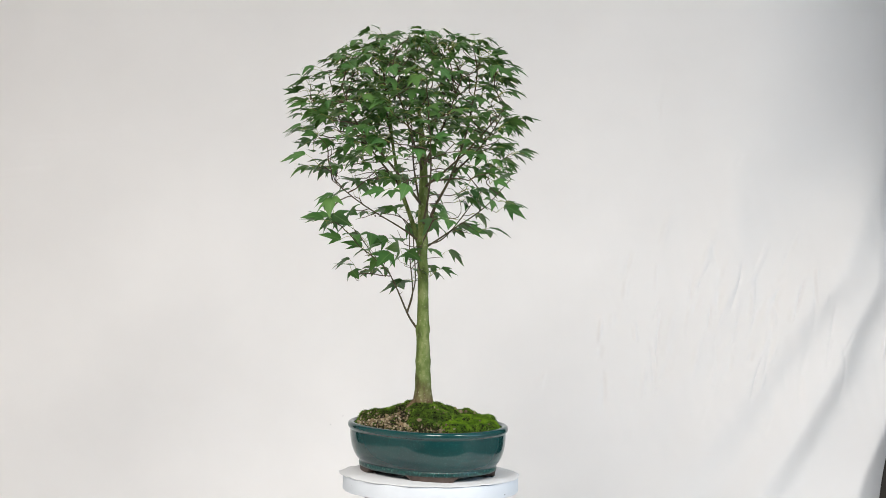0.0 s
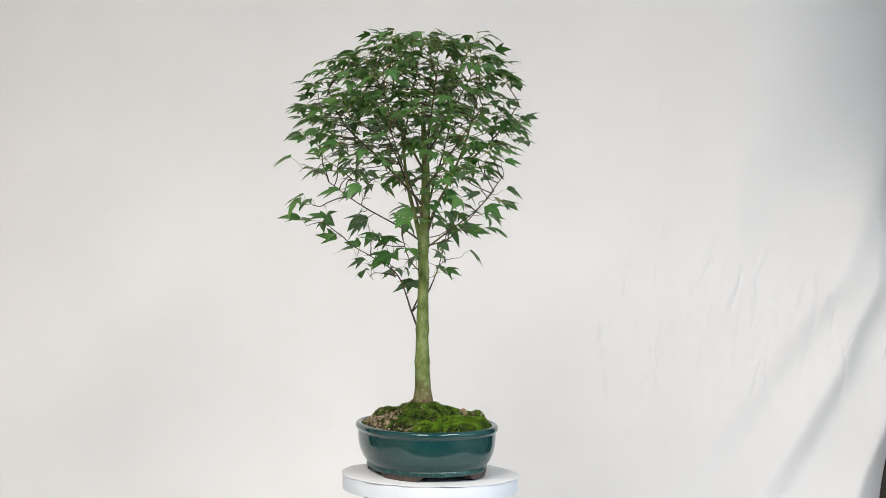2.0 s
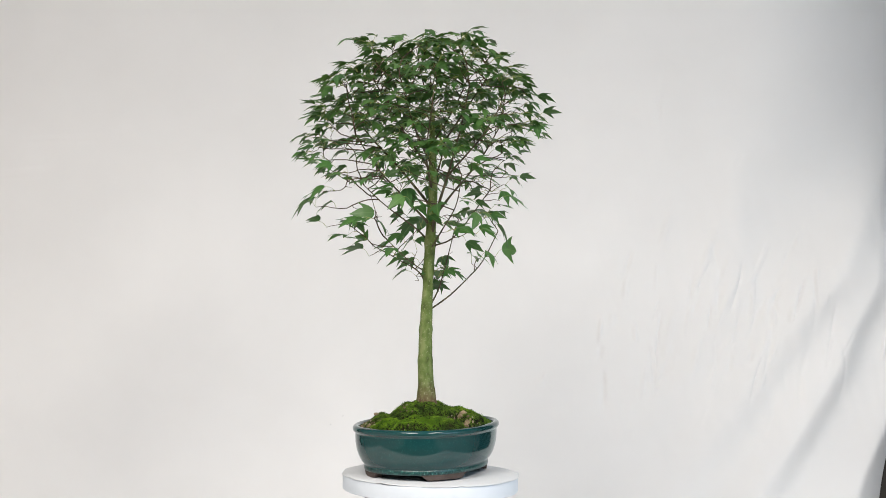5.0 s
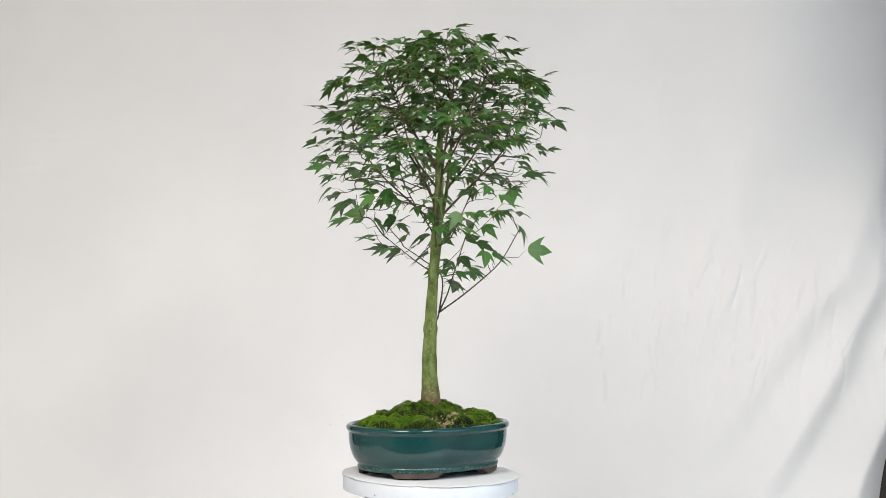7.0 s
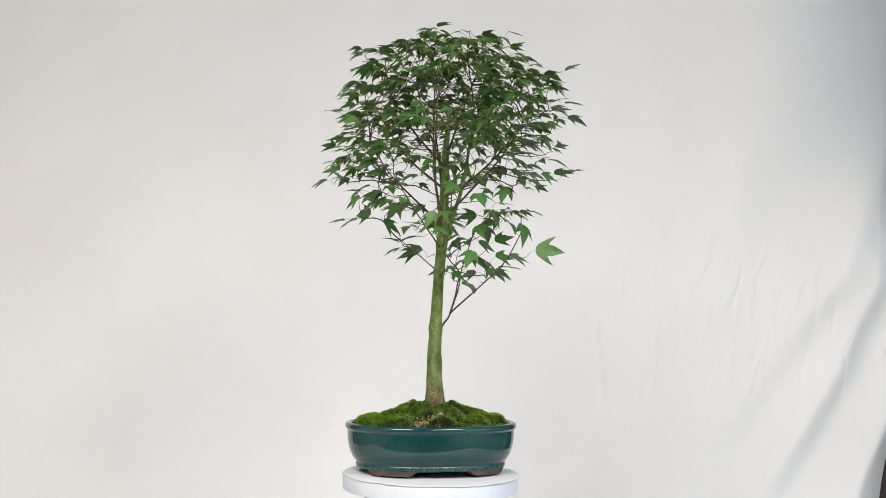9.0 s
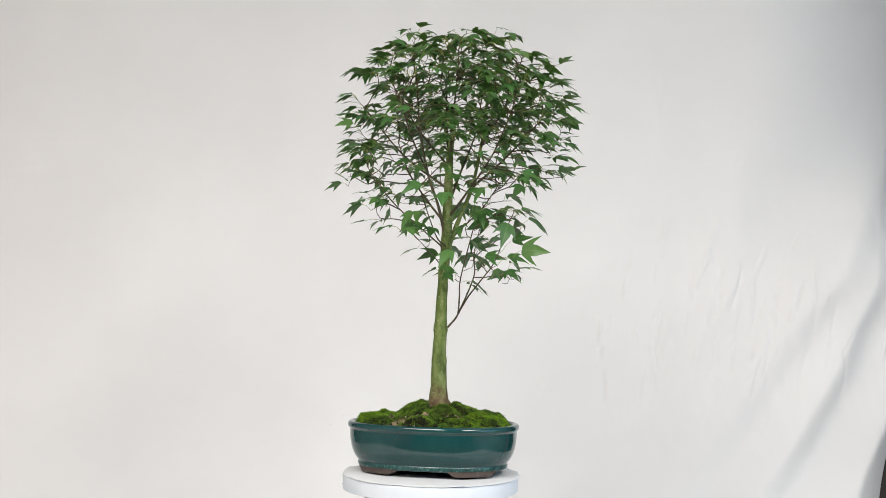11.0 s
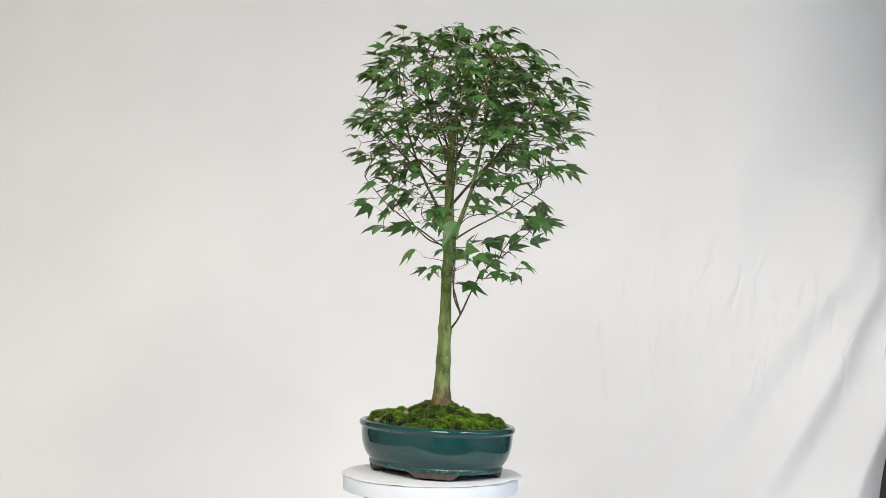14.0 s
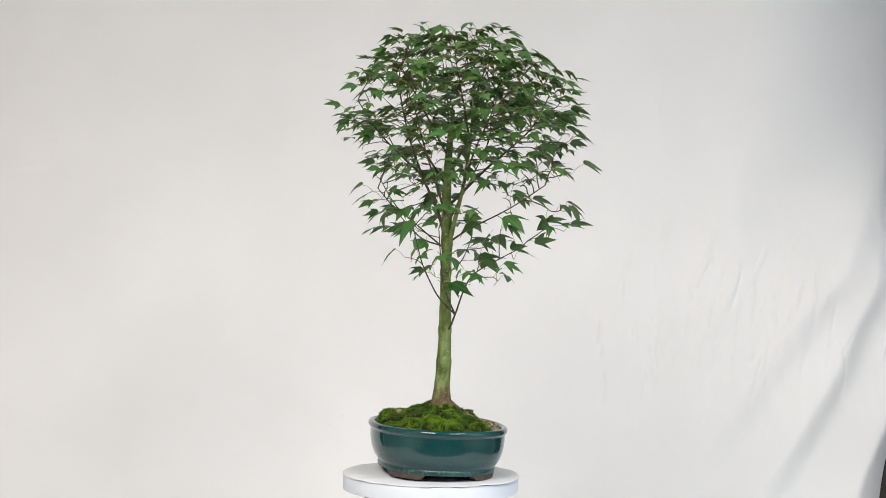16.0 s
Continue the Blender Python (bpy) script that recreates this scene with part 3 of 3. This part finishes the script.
bough(0.0034, 0.0012, (-0.022, -0.004, 0.440), (-0.015, -0.050, 0.480), (-0.010, -0.105, 0.530), (-0.012, -0.150, 0.590))
bough(0.0020, 0.0009, (-0.024, -0.002, 0.350), (-0.030, -0.040, 0.375), (-0.020, -0.085, 0.410))
bough(0.0036, 0.0012, (-0.023, 0.004, 0.450), (-0.035, 0.050, 0.500), (-0.045, 0.105, 0.560), (-0.050, 0.150, 0.630))
bough(0.0038, 0.0012, (-0.024, 0.000, 0.470), (-0.080, -0.040, 0.540), (-0.140, -0.085, 0.610), (-0.165, -0.105, 0.670))
bough(0.0036, 0.0012, (-0.065, 0.015, 0.505), (-0.110, 0.055, 0.560), (-0.165, 0.085, 0.630))
bough(0.0034, 0.0012, (-0.025, 0.002, 0.530), (-0.055, -0.055, 0.620), (-0.080, -0.095, 0.700))
bough(0.0034, 0.0012, (-0.025, 0.002, 0.540), (0.010, -0.050, 0.610), (0.040, -0.090, 0.690))
bough(0.0032, 0.0012, (-0.026, 0.002, 0.555), (0.000, 0.050, 0.640), (0.020, 0.090, 0.710))
bough(0.0034, 0.0012, (-0.026, 0.002, 0.500), (0.045, -0.040, 0.560), (0.115, -0.060, 0.640))
bough(0.0028, 0.0012, (-0.080, 0.020, 0.580), (-0.095, 0.070, 0.650), (-0.100, 0.105, 0.720))
bough(0.0028, 0.0012, (0.025, 0.010, 0.525), (0.085, 0.045, 0.590), (0.125, 0.070, 0.655))


def crown_at(z):
    """Centre and radius of the crown at a height."""
    zs = (0.33, 0.348, 0.373, 0.408, 0.440, 0.480, 0.520, 0.556, 0.596, 0.636, 0.676, 0.706, 0.736, 0.756, 0.774, 0.79)
    cx = (-0.06, -0.066, -0.066, -0.049, -0.041, -0.040, -0.048, -0.049, -0.052, -0.053, -0.055, -0.052, -0.046, -0.042, -0.038, -0.034)
    cy = (0.02, 0.022, 0.038, 0.014, -0.004, -0.018, -0.026, -0.025, -0.017, -0.005, -0.004, 0.000, 0.000, 0.010, 0.025, 0.028)
    rr = (0.06, 0.100, 0.132, 0.154, 0.166, 0.178, 0.200, 0.214, 0.222, 0.225, 0.212, 0.203, 0.181, 0.152, 0.115, 0.080)
    return float(np.interp(z, zs, cx)), float(np.interp(z, zs, cy)), float(np.interp(z, zs, rr))


# the sparse lower leaves and those that stand out: where the stalk meets the blade, and the blade's size
LONE_LEAVES = []


def lone_leaf(x, y, z, size, hang=None):
    """hang: how far the blade is turned on edge, in degrees, where it hangs from its stalk."""
    LONE_LEAVES.append((x, y, z, size, hang))


lone_leaf(-0.071, 0.183, 0.384, 0.043, 80)
lone_leaf(0.038, 0.098, 0.382, 0.036)
lone_leaf(-0.171, 0.049, 0.350, 0.040)
lone_leaf(-0.123, -0.112, 0.380, 0.044)
lone_leaf(-0.155, -0.128, 0.404, 0.040)
lone_leaf(-0.130, -0.024, 0.409, 0.038)
lone_leaf(-0.085, -0.037, 0.373, 0.044)
lone_leaf(-0.162, 0.000, 0.344, 0.034)
lone_leaf(-0.190, -0.095, 0.438, 0.040)
lone_leaf(-0.175, 0.039, 0.435, 0.036)
lone_leaf(0.025, 0.019, 0.351, 0.030)
lone_leaf(0.004, 0.021, 0.358, 0.026)
lone_leaf(0.111, 0.002, 0.422, 0.036)
lone_leaf(0.106, 0.103, 0.494, 0.034)
lone_leaf(-0.057, -0.132, 0.395, 0.040)
lone_leaf(-0.089, -0.212, 0.480, 0.036)
lone_leaf(0.069, 0.129, 0.480, 0.040)
lone_leaf(-0.045, -0.082, 0.378, 0.036)
lone_leaf(-0.056, 0.053, 0.325, 0.042)
lone_leaf(-0.045, 0.049, 0.371, 0.036)
lone_leaf(-0.084, 0.123, 0.374, 0.036)
lone_leaf(0.002, 0.132, 0.466, 0.036)
lone_leaf(0.026, -0.140, 0.444, 0.038)
lone_leaf(0.104, 0.057, 0.422, 0.034)
lone_leaf(0.139, -0.055, 0.460, 0.036)
lone_leaf(0.090, -0.125, 0.482, 0.038)
lone_leaf(-0.173, 0.003, 0.484, 0.044)
lone_leaf(-0.187, 0.054, 0.439, 0.042)
lone_leaf(-0.170, 0.016, 0.426, 0.040)
lone_leaf(-0.176, -0.078, 0.398, 0.036)
lone_leaf(-0.097, -0.018, 0.402, 0.034)
lone_leaf(-0.112, -0.009, 0.367, 0.036)
lone_leaf(0.004, -0.127, 0.433, 0.038)
lone_leaf(-0.053, 0.163, 0.428, 0.042)
lone_leaf(-0.091, 0.156, 0.454, 0.040)
lone_leaf(-0.005, -0.090, 0.385, 0.034)
lone_leaf(0.012, 0.039, 0.346, 0.028)
lone_leaf(-0.182, -0.196, 0.466, 0.042)
lone_leaf(-0.183, -0.179, 0.474, 0.036)
lone_leaf(-0.239, -0.145, 0.538, 0.044)
lone_leaf(-0.064, -0.148, 0.500, 0.036)
lone_leaf(-0.162, 0.170, 0.524, 0.036)
lone_leaf(-0.172, 0.194, 0.526, 0.034)
lone_leaf(-0.134, 0.079, 0.775, 0.030)
lone_leaf(-0.020, -0.171, 0.750, 0.028)
lone_leaf(0.030, -0.160, 0.748, 0.026)
lone_leaf(-0.131, 0.200, 0.708, 0.030)
lone_leaf(-0.260, 0.050, 0.678, 0.032)
lone_leaf(-0.080, 0.225, 0.644, 0.032)
lone_leaf(-0.247, 0.089, 0.615, 0.030)
lone_leaf(0.106, 0.170, 0.629, 0.032)
lone_leaf(0.150, 0.075, 0.580, 0.032)
lone_leaf(0.163, -0.015, 0.562, 0.030)
lone_leaf(0.108, -0.178, 0.502, 0.032)
lone_leaf(0.014, -0.215, 0.526, 0.034)
lone_leaf(-0.007, -0.237, 0.634, 0.032)
lone_leaf(0.127, -0.113, 0.660, 0.030)
lone_leaf(0.096, -0.019, 0.747, 0.026)
lone_leaf(-0.190, -0.154, 0.524, 0.031)
lone_leaf(-0.155, -0.030, 0.497, 0.034)
lone_leaf(-0.167, -0.001, 0.449, 0.034)
lone_leaf(-0.198, -0.165, 0.431, 0.034)
lone_leaf(-0.168, 0.017, 0.363, 0.034)
lone_leaf(0.014, -0.014, 0.444, 0.034)
lone_leaf(0.059, 0.019, 0.430, 0.034)
lone_leaf(0.139, 0.017, 0.540, 0.031)
lone_leaf(0.131, 0.003, 0.596, 0.031)
lone_leaf(0.128, -0.023, 0.621, 0.028)
lone_leaf(-0.249, -0.084, 0.594, 0.031)
lone_leaf(-0.255, -0.029, 0.628, 0.028)
lone_leaf(-0.229, -0.069, 0.699, 0.028)
lone_leaf(-0.134, -0.039, 0.766, 0.028)
lone_leaf(-0.077, -0.039, 0.785, 0.028)
lone_leaf(-0.012, 0.067, 0.795, 0.028)
lone_leaf(0.056, 0.025, 0.766, 0.028)
lone_leaf(0.106, 0.036, 0.738, 0.028)
lone_leaf(0.128, 0.038, 0.688, 0.028)
lone_leaf(-0.031, 0.115, 0.374, 0.034)
lone_leaf(-0.022, -0.000, 0.345, 0.034)
lone_leaf(0.001, -0.232, 0.569, 0.031)
lone_leaf(0.009, -0.202, 0.683, 0.028)
lone_leaf(-0.029, 0.109, 0.454, 0.034)
lone_leaf(-0.021, 0.086, 0.398, 0.034)
lone_leaf(0.008, 0.099, 0.427, 0.034)
lone_leaf(-0.057, 0.192, 0.520, 0.031)
lone_leaf(-0.064, 0.157, 0.535, 0.031)
lone_leaf(0.052, 0.121, 0.520, 0.031)
lone_leaf(0.053, 0.079, 0.545, 0.031)
lone_leaf(-0.134, 0.187, 0.576, 0.031)
lone_leaf(-0.073, 0.188, 0.693, 0.028)
lone_leaf(-0.044, 0.126, 0.771, 0.028)
lone_leaf(0.028, 0.058, 0.679, 0.028)
lone_leaf(-0.039, -0.042, 0.782, 0.028)
lone_leaf(0.019, -0.041, 0.515, 0.031)
lone_leaf(-0.058, -0.163, 0.528, 0.031)
lone_leaf(0.006, -0.037, 0.460, 0.034)
lone_leaf(-0.001, -0.085, 0.575, 0.031)
lone_leaf(-0.000, 0.029, 0.431, 0.034)
lone_leaf(-0.077, 0.026, 0.323, 0.034)
lone_leaf(-0.125, 0.068, 0.349, 0.034)
lone_leaf(-0.147, 0.054, 0.403, 0.034)
lone_leaf(0.069, 0.070, 0.486, 0.034)
lone_leaf(0.135, -0.095, 0.607, 0.031)
lone_leaf(0.155, -0.065, 0.558, 0.031)
lone_leaf(0.096, 0.048, 0.536, 0.031)
lone_leaf(0.116, -0.144, 0.506, 0.031)
lone_leaf(-0.246, 0.080, 0.580, 0.031)
lone_leaf(-0.261, 0.046, 0.623, 0.028)
lone_leaf(-0.237, 0.041, 0.704, 0.028)
lone_leaf(0.094, 0.108, 0.643, 0.028)
lone_leaf(-0.138, -0.059, 0.386, 0.034)
lone_leaf(-0.118, 0.001, 0.400, 0.034)
lone_leaf(-0.191, -0.141, 0.468, 0.034)
lone_leaf(-0.219, -0.116, 0.578, 0.031)
lone_leaf(-0.258, -0.041, 0.655, 0.028)
lone_leaf(-0.067, 0.003, 0.460, 0.034)
lone_leaf(0.095, 0.031, 0.765, 0.028)


def grow_tree():
    rng = np.random.default_rng(11)
    # spots where foliage wants to be: more of them high up and towards the outside
    spots = []
    for x, y, z, size, hang in LONE_LEAVES:
        cx, cy, r = crown_at(z)
        away = math.hypot(x - cx, y - cy)
        spots.append(np.array((x - (x - cx) / away * 0.026, y - (y - cy) / away * 0.026, z - 0.006)))
    while len(spots) < 965:
        z = rng.uniform(0.44, 0.790)
        keep = float(np.interp(z, (0.44, 0.50, 0.56, 0.64, 0.780), (0.05, 0.11, 0.30, 0.85, 1.35)))
        cx, cy, r = crown_at(z)
        r = max(r - 0.027, 0.02)
        if rng.random() > keep * (r / 0.19) ** 1.2 + 0.05:
            continue
        a, f = rng.uniform(0, 2 * math.pi), (0.04 + 0.96 * rng.random()) ** 0.58
        if z < 0.60 and f < 0.60 and rng.random() < 0.80:
            continue
        p = np.array((cx + r * f * math.cos(a), cy + r * f * math.sin(a), z - 0.017))
        if all(np.sum((p - q) ** 2) > 0.0145 ** 2 for q in spots):
            spots.append(p)
    spots = np.array(spots)
    nodes, parent, fixed = [], [], []
    for line, steps in [(TRUNK_LINE[4:], 6)] + [(list(l[0]), 6) for l in BOUGHS]:
        for p in spline(line, steps):
            nodes.append(np.array(p))
            parent.append(-1)
            fixed.append(True)
    alive = np.ones(len(spots), bool)
    reach, step, close = 0.14, 0.0105, 0.015
    for _ in range(48):
        N = np.array(nodes)
        S = spots[alive]
        which = np.nonzero(alive)[0]
        stuck = np.zeros(len(which), bool)
        if not len(S):
            break
        d = np.sqrt(((S[:, None, :] - N[None, :, :]) ** 2).sum(2))
        # foliage is reached from below and inside rather than from above
        d2 = d + 0.6 * np.maximum(0, N[None, :, 2] - S[:, None, 2])
        near = d2.argmin(1)
        made = False
        for i in np.unique(near):
            mine = S[(near == i) & (d[np.arange(len(S)), near] < reach)]
            if not len(mine):
                continue
            v = mine - N[i]
            v = (v / np.linalg.norm(v, axis=1, keepdims=True)).sum(0)
            v = v / (np.linalg.norm(v) + 1e-9) + np.array((0, 0, 0.15)) + rng.normal(0, 0.09, 3)
            if parent[i] >= 0:
                v = v + 0.40 * (N[i] - N[parent[i]]) / step
            q = N[i] + step * v / np.linalg.norm(v)
            if np.min(np.sum((np.array(nodes) - q) ** 2, 1)) < (0.55 * step) ** 2:
                stuck |= np.isin(which, which[(near == i)])
                continue
            nodes.append(q)
            parent.append(int(i))
            fixed.append(False)
            made = True
        N = np.array(nodes)
        d = np.sqrt(((spots[:, None, :] - N[None, :, :]) ** 2).sum(2)).min(1)
        alive[which[stuck]] = False
        alive &= d > close
        if not made and not stuck.any():
            break
    return np.array(nodes), parent, fixed


def leaf_template(seed):
    """A trident maple leaf, one unit long, with a stalk behind it; it droops from the stalk's end."""
    rng = random.Random(seed)
    spread = rng.uniform(0.88, 1.12)
    fold, droop = rng.uniform(0.08, 0.30), rng.uniform(0.05, 0.36)
    half = [(0.12, 0.0), (0.29, 0.11), (0.41, 0.30), (0.56 * spread, 0.54), (0.72 * spread, 0.90), (0.465, 0.69), (0.28, 0.61), (0.26, 0.82), (0.14, 1.06)]
    mid = [(0, 0.0), (0, 0.21), (0, 0.44), (0, 0.71), (0, 1.36)]

    def lift(x, y):
        wave = 0.03 * math.sin(9 * x + seed) * math.sin(7 * y + 2 * seed)
        return fold * abs(x) - droop * y * y - (0.9 * fold + 0.25) * max(0, abs(x) - 0.32) + wave
    verts = [(x, y, lift(x, y)) for x, y in mid]
    faces = []
    for s in (1, -1):
        n = len(verts)
        k = 1 if s > 0 else rng.uniform(0.88, 1.05)
        verts += [(s * k * x, y * (1 if s > 0 else k), lift(x * k, y)) for x, y in half]
        h = [n + i for i in range(9)]
        tri = [(0, h[0], 1), (h[0], h[1], 1), (h[1], h[2], 1), (1, h[2], 2), (h[2], h[6], 2), (h[2], h[3], h[6]), (h[3], h[5], h[6]), (h[3], h[4], h[5]),
               (2, h[6], 3), (h[6], h[7], 3), (h[7], h[8], 3), (h[8], 4, 3)]
        faces += tri if s > 0 else [f[::-1] for f in tri]
    return np.array(verts), faces


def stalk_curve(root, tip, sag):
    a, b = np.array(root), np.array(tip)
    m = (a + b) / 2 + np.array((0, 0, sag))
    return [a, m, b]


def build_tree():
    trunk()
    for line, r0, r1 in BOUGHS:
        pts = spline(list(line), 8)
        n = len(pts)
        rad = [(r0 + (r1 - r0) * (i / (n - 1)) ** 0.6) * (0.78 if r0 < 0.005 else 0.95) for i in range(n)]
        rad[0] *= 1.25
        green = r0 > 0.005
        part("limb", tube(pts, rad, 10 if r0 > 0.003 else 7, 0.18, r0 * 1000), TRUNK if green else LIMB, tree, "thick green second stem" if green else "slim brown limb")
    nodes, parent, fixed = grow_tree()
    n = len(nodes)
    kids = [[] for _ in range(n)]
    for i, p in enumerate(parent):
        if p >= 0:
            kids[p].append(i)
    load = np.ones(n)
    for i in range(n - 1, -1, -1):
        if parent[i] >= 0:
            load[parent[i]] += load[i]
    rad = np.minimum(0.00042 * load ** 0.38, 0.0022)
    # twigs: chains of nodes from each fork on; the longest are parts, the rest is joined
    chains = []
    for i in range(n):
        if parent[i] >= 0 and (fixed[parent[i]] or kids[parent[i]][0] != i):
            chain = [parent[i], i]
            while kids[chain[-1]]:
                chain.append(kids[chain[-1]][0])
            chains.append(chain)
    chains.sort(key=lambda c: -len(c))
    verts, faces = [], []
    for c, chain in enumerate(chains):
        rr = [min(rad[k], rad[chain[1]] * 1.05) for k in chain]
        rr[0] = rr[1]
        vf = tube([nodes[k] for k in chain], rr, 5)
        if c < 250:
            part("twig", vf, TWIG, tree)
        else:
            k = len(verts)
            verts.extend(vf[0])
            faces.extend([[k + i for i in f] for f in vf[1]])
    tagged(part("brushwood", (verts, faces), TWIG, tree, "fine dark brown twig ends"), kind="stuff")
    # leaves: at the tips and along the outer twigs, in opposite pairs
    rng = random.Random(23)
    places = []
    for x, y, z, size, hang in LONE_LEAVES:
        cx, cy, r = crown_at(z)
        back = 0.45 * size / math.hypot(x - cx, y - cy)
        p = np.array((x - (x - cx) * back, y - (y - cy) * back, z + 0.3 * size))
        k = int(np.argmin(((nodes - p) ** 2).sum(1)))
        places.append((nodes[k], p, size * (0.78 + 0.05 * smoothstep(0.54, 0.46, z)), 99.0 if hang is None else 100.0 + hang))
    placed = np.array([q[1] for q in places])
    for i in range(n):
        if fixed[i]:
            continue
        tip = not kids[i]
        low = smoothstep(0.54, 0.43, nodes[i][2])
        if not tip and (load[i] > 6 or rng.random() > (0.22 + 0.08 * smoothstep(0.58, 0.66, nodes[i][2])) * (1 - low)):
            continue
        if tip and rng.random() < 0.5 * low:
            continue
        if ((placed - nodes[i]) ** 2).sum(1).min() < 0.034 ** 2 and rng.random() < 0.55 + 0.25 * smoothstep(0.62, 0.54, nodes[i][2]):
            continue
        p, q = nodes[i], nodes[parent[i]]
        d = Vector(p - q).normalized()
        side = d.cross(Vector((0, 0, 1)))
        side = side.normalized() if side.length > 0.1 else Vector((1, 0, 0))
        cx, cy, r = crown_at(p[2])
        out = Vector((p[0] - cx, p[1] - cy, 0))
        far = out.length / max(r, 0.05)
        if out.length > 1e-4:
            out.normalize()
        for s in ((1, -1) if tip or rng.random() < 0.6 else (rng.choice((1, -1)),)):
            way = d * rng.uniform(0.3, 0.9) + side * (s * rng.uniform(0.35, 1.0)) + out * 0.55 * min(far, 1.0) + Vector((0, 0, rng.uniform(-0.05, 0.30)))
            way.normalize()
            long = rng.uniform(0.012, 0.028) + 0.008 * low
            size = rng.uniform(0.015, 0.027) + 0.004 * low
            places.append((p, p + np.array(way) * long, size, far + 0.8 * low + rng.random() * 0.2))
        if tip and rng.random() < 0.45:
            way = (d + out * 0.5 + Vector((0, 0, 0.3))).normalized()
            places.append((p, p + np.array(way) * 0.014, rng.uniform(0.018, 0.028), far))
    places = [q for q in places if q[1][2] < 0.784]
    places.sort(key=lambda q: -q[3])
    templates = [leaf_template(s) for s in range(7)]
    meshes = [mesh_of("leaf", v, f, LEAF) for v, f in templates]
    V, F, SV, SF = [], [], [], []
    for k, (root, at, size, rank) in enumerate(places):
        way = Vector(at - root)
        flat = Vector((way.x, way.y, 0))
        cx, cy, r = crown_at(at[2])
        flat = flat.normalized() * 0.8 + Vector((at[0] - cx, at[1] - cy, 0)) * (0.6 / max(r, 0.05))
        yaw = math.degrees(math.atan2(flat.y, flat.x)) - 90 + rng.gauss(0, 24)
        low = smoothstep(0.60, 0.45, at[2])
        tip_down, side_tilt = rng.gauss(5 + 8 * low if rank > 90 else 5 + 11 * low, 13 + 5 * low), rng.gauss(0, 14 + 5 * low)
        if rank > 90:
            side_tilt *= 1.5
            yaw += 10 * side_tilt / 40
        if rank > 100:
            side_tilt, tip_down = rank - 100, 4
            yaw = math.degrees(math.atan2(at[1] - cy, at[0] - cx)) - 90
        m = Matrix.Translation(at) @ pose(0, 0, 0, 0, 0, yaw) @ pose(0, 0, 0, -tip_down, side_tilt, 0) @ Matrix.Scale(size, 4)
        c = tube(stalk_curve(root, at, 0.003), (0.00055, 0.0004, 0.0004), 3)
        o = len(SV)
        SV.extend(c[0])
        SF.extend([[o + i for i in f] for f in c[1]])
        t = rng.randrange(7)
        if k < 300:
            ob = new("leaf", meshes[t])
            ob.parent = tree
            ob.matrix_basis = m
        else:
            v, f = templates[t]
            o = len(V)
            M = np.array(m)
            V.extend((v @ M[:3, :3].T + M[:3, 3]).tolist())
            F.extend([[o + i for i in g] for g in f])
    tagged(part("foliage", (V, F), LEAFS, tree, "dense inner foliage of small green maple leaves"), kind="stuff")
    tagged(part("stalk_growth", (SV, SF), STALK, tree, "thin pale green leaf stalks"), kind="stuff")


build_tree()


def motions():
    """All turn with the table; the pot and what fills it lean a little on it."""
    for thing in PARTS_THAT_TURN:
        lean = pose(0, 0, 0) if thing in (tree, PARTS_THAT_TURN[0]) else pose(0, 0, 0.0018, 1.2, -0.8, 0)
        rows = [(k * 0.5, pose(0, 0, TOP, 0, 0, -SPIN * k * 0.5) @ lean) for k in range(33)]
        walk(thing, rows)


motions()
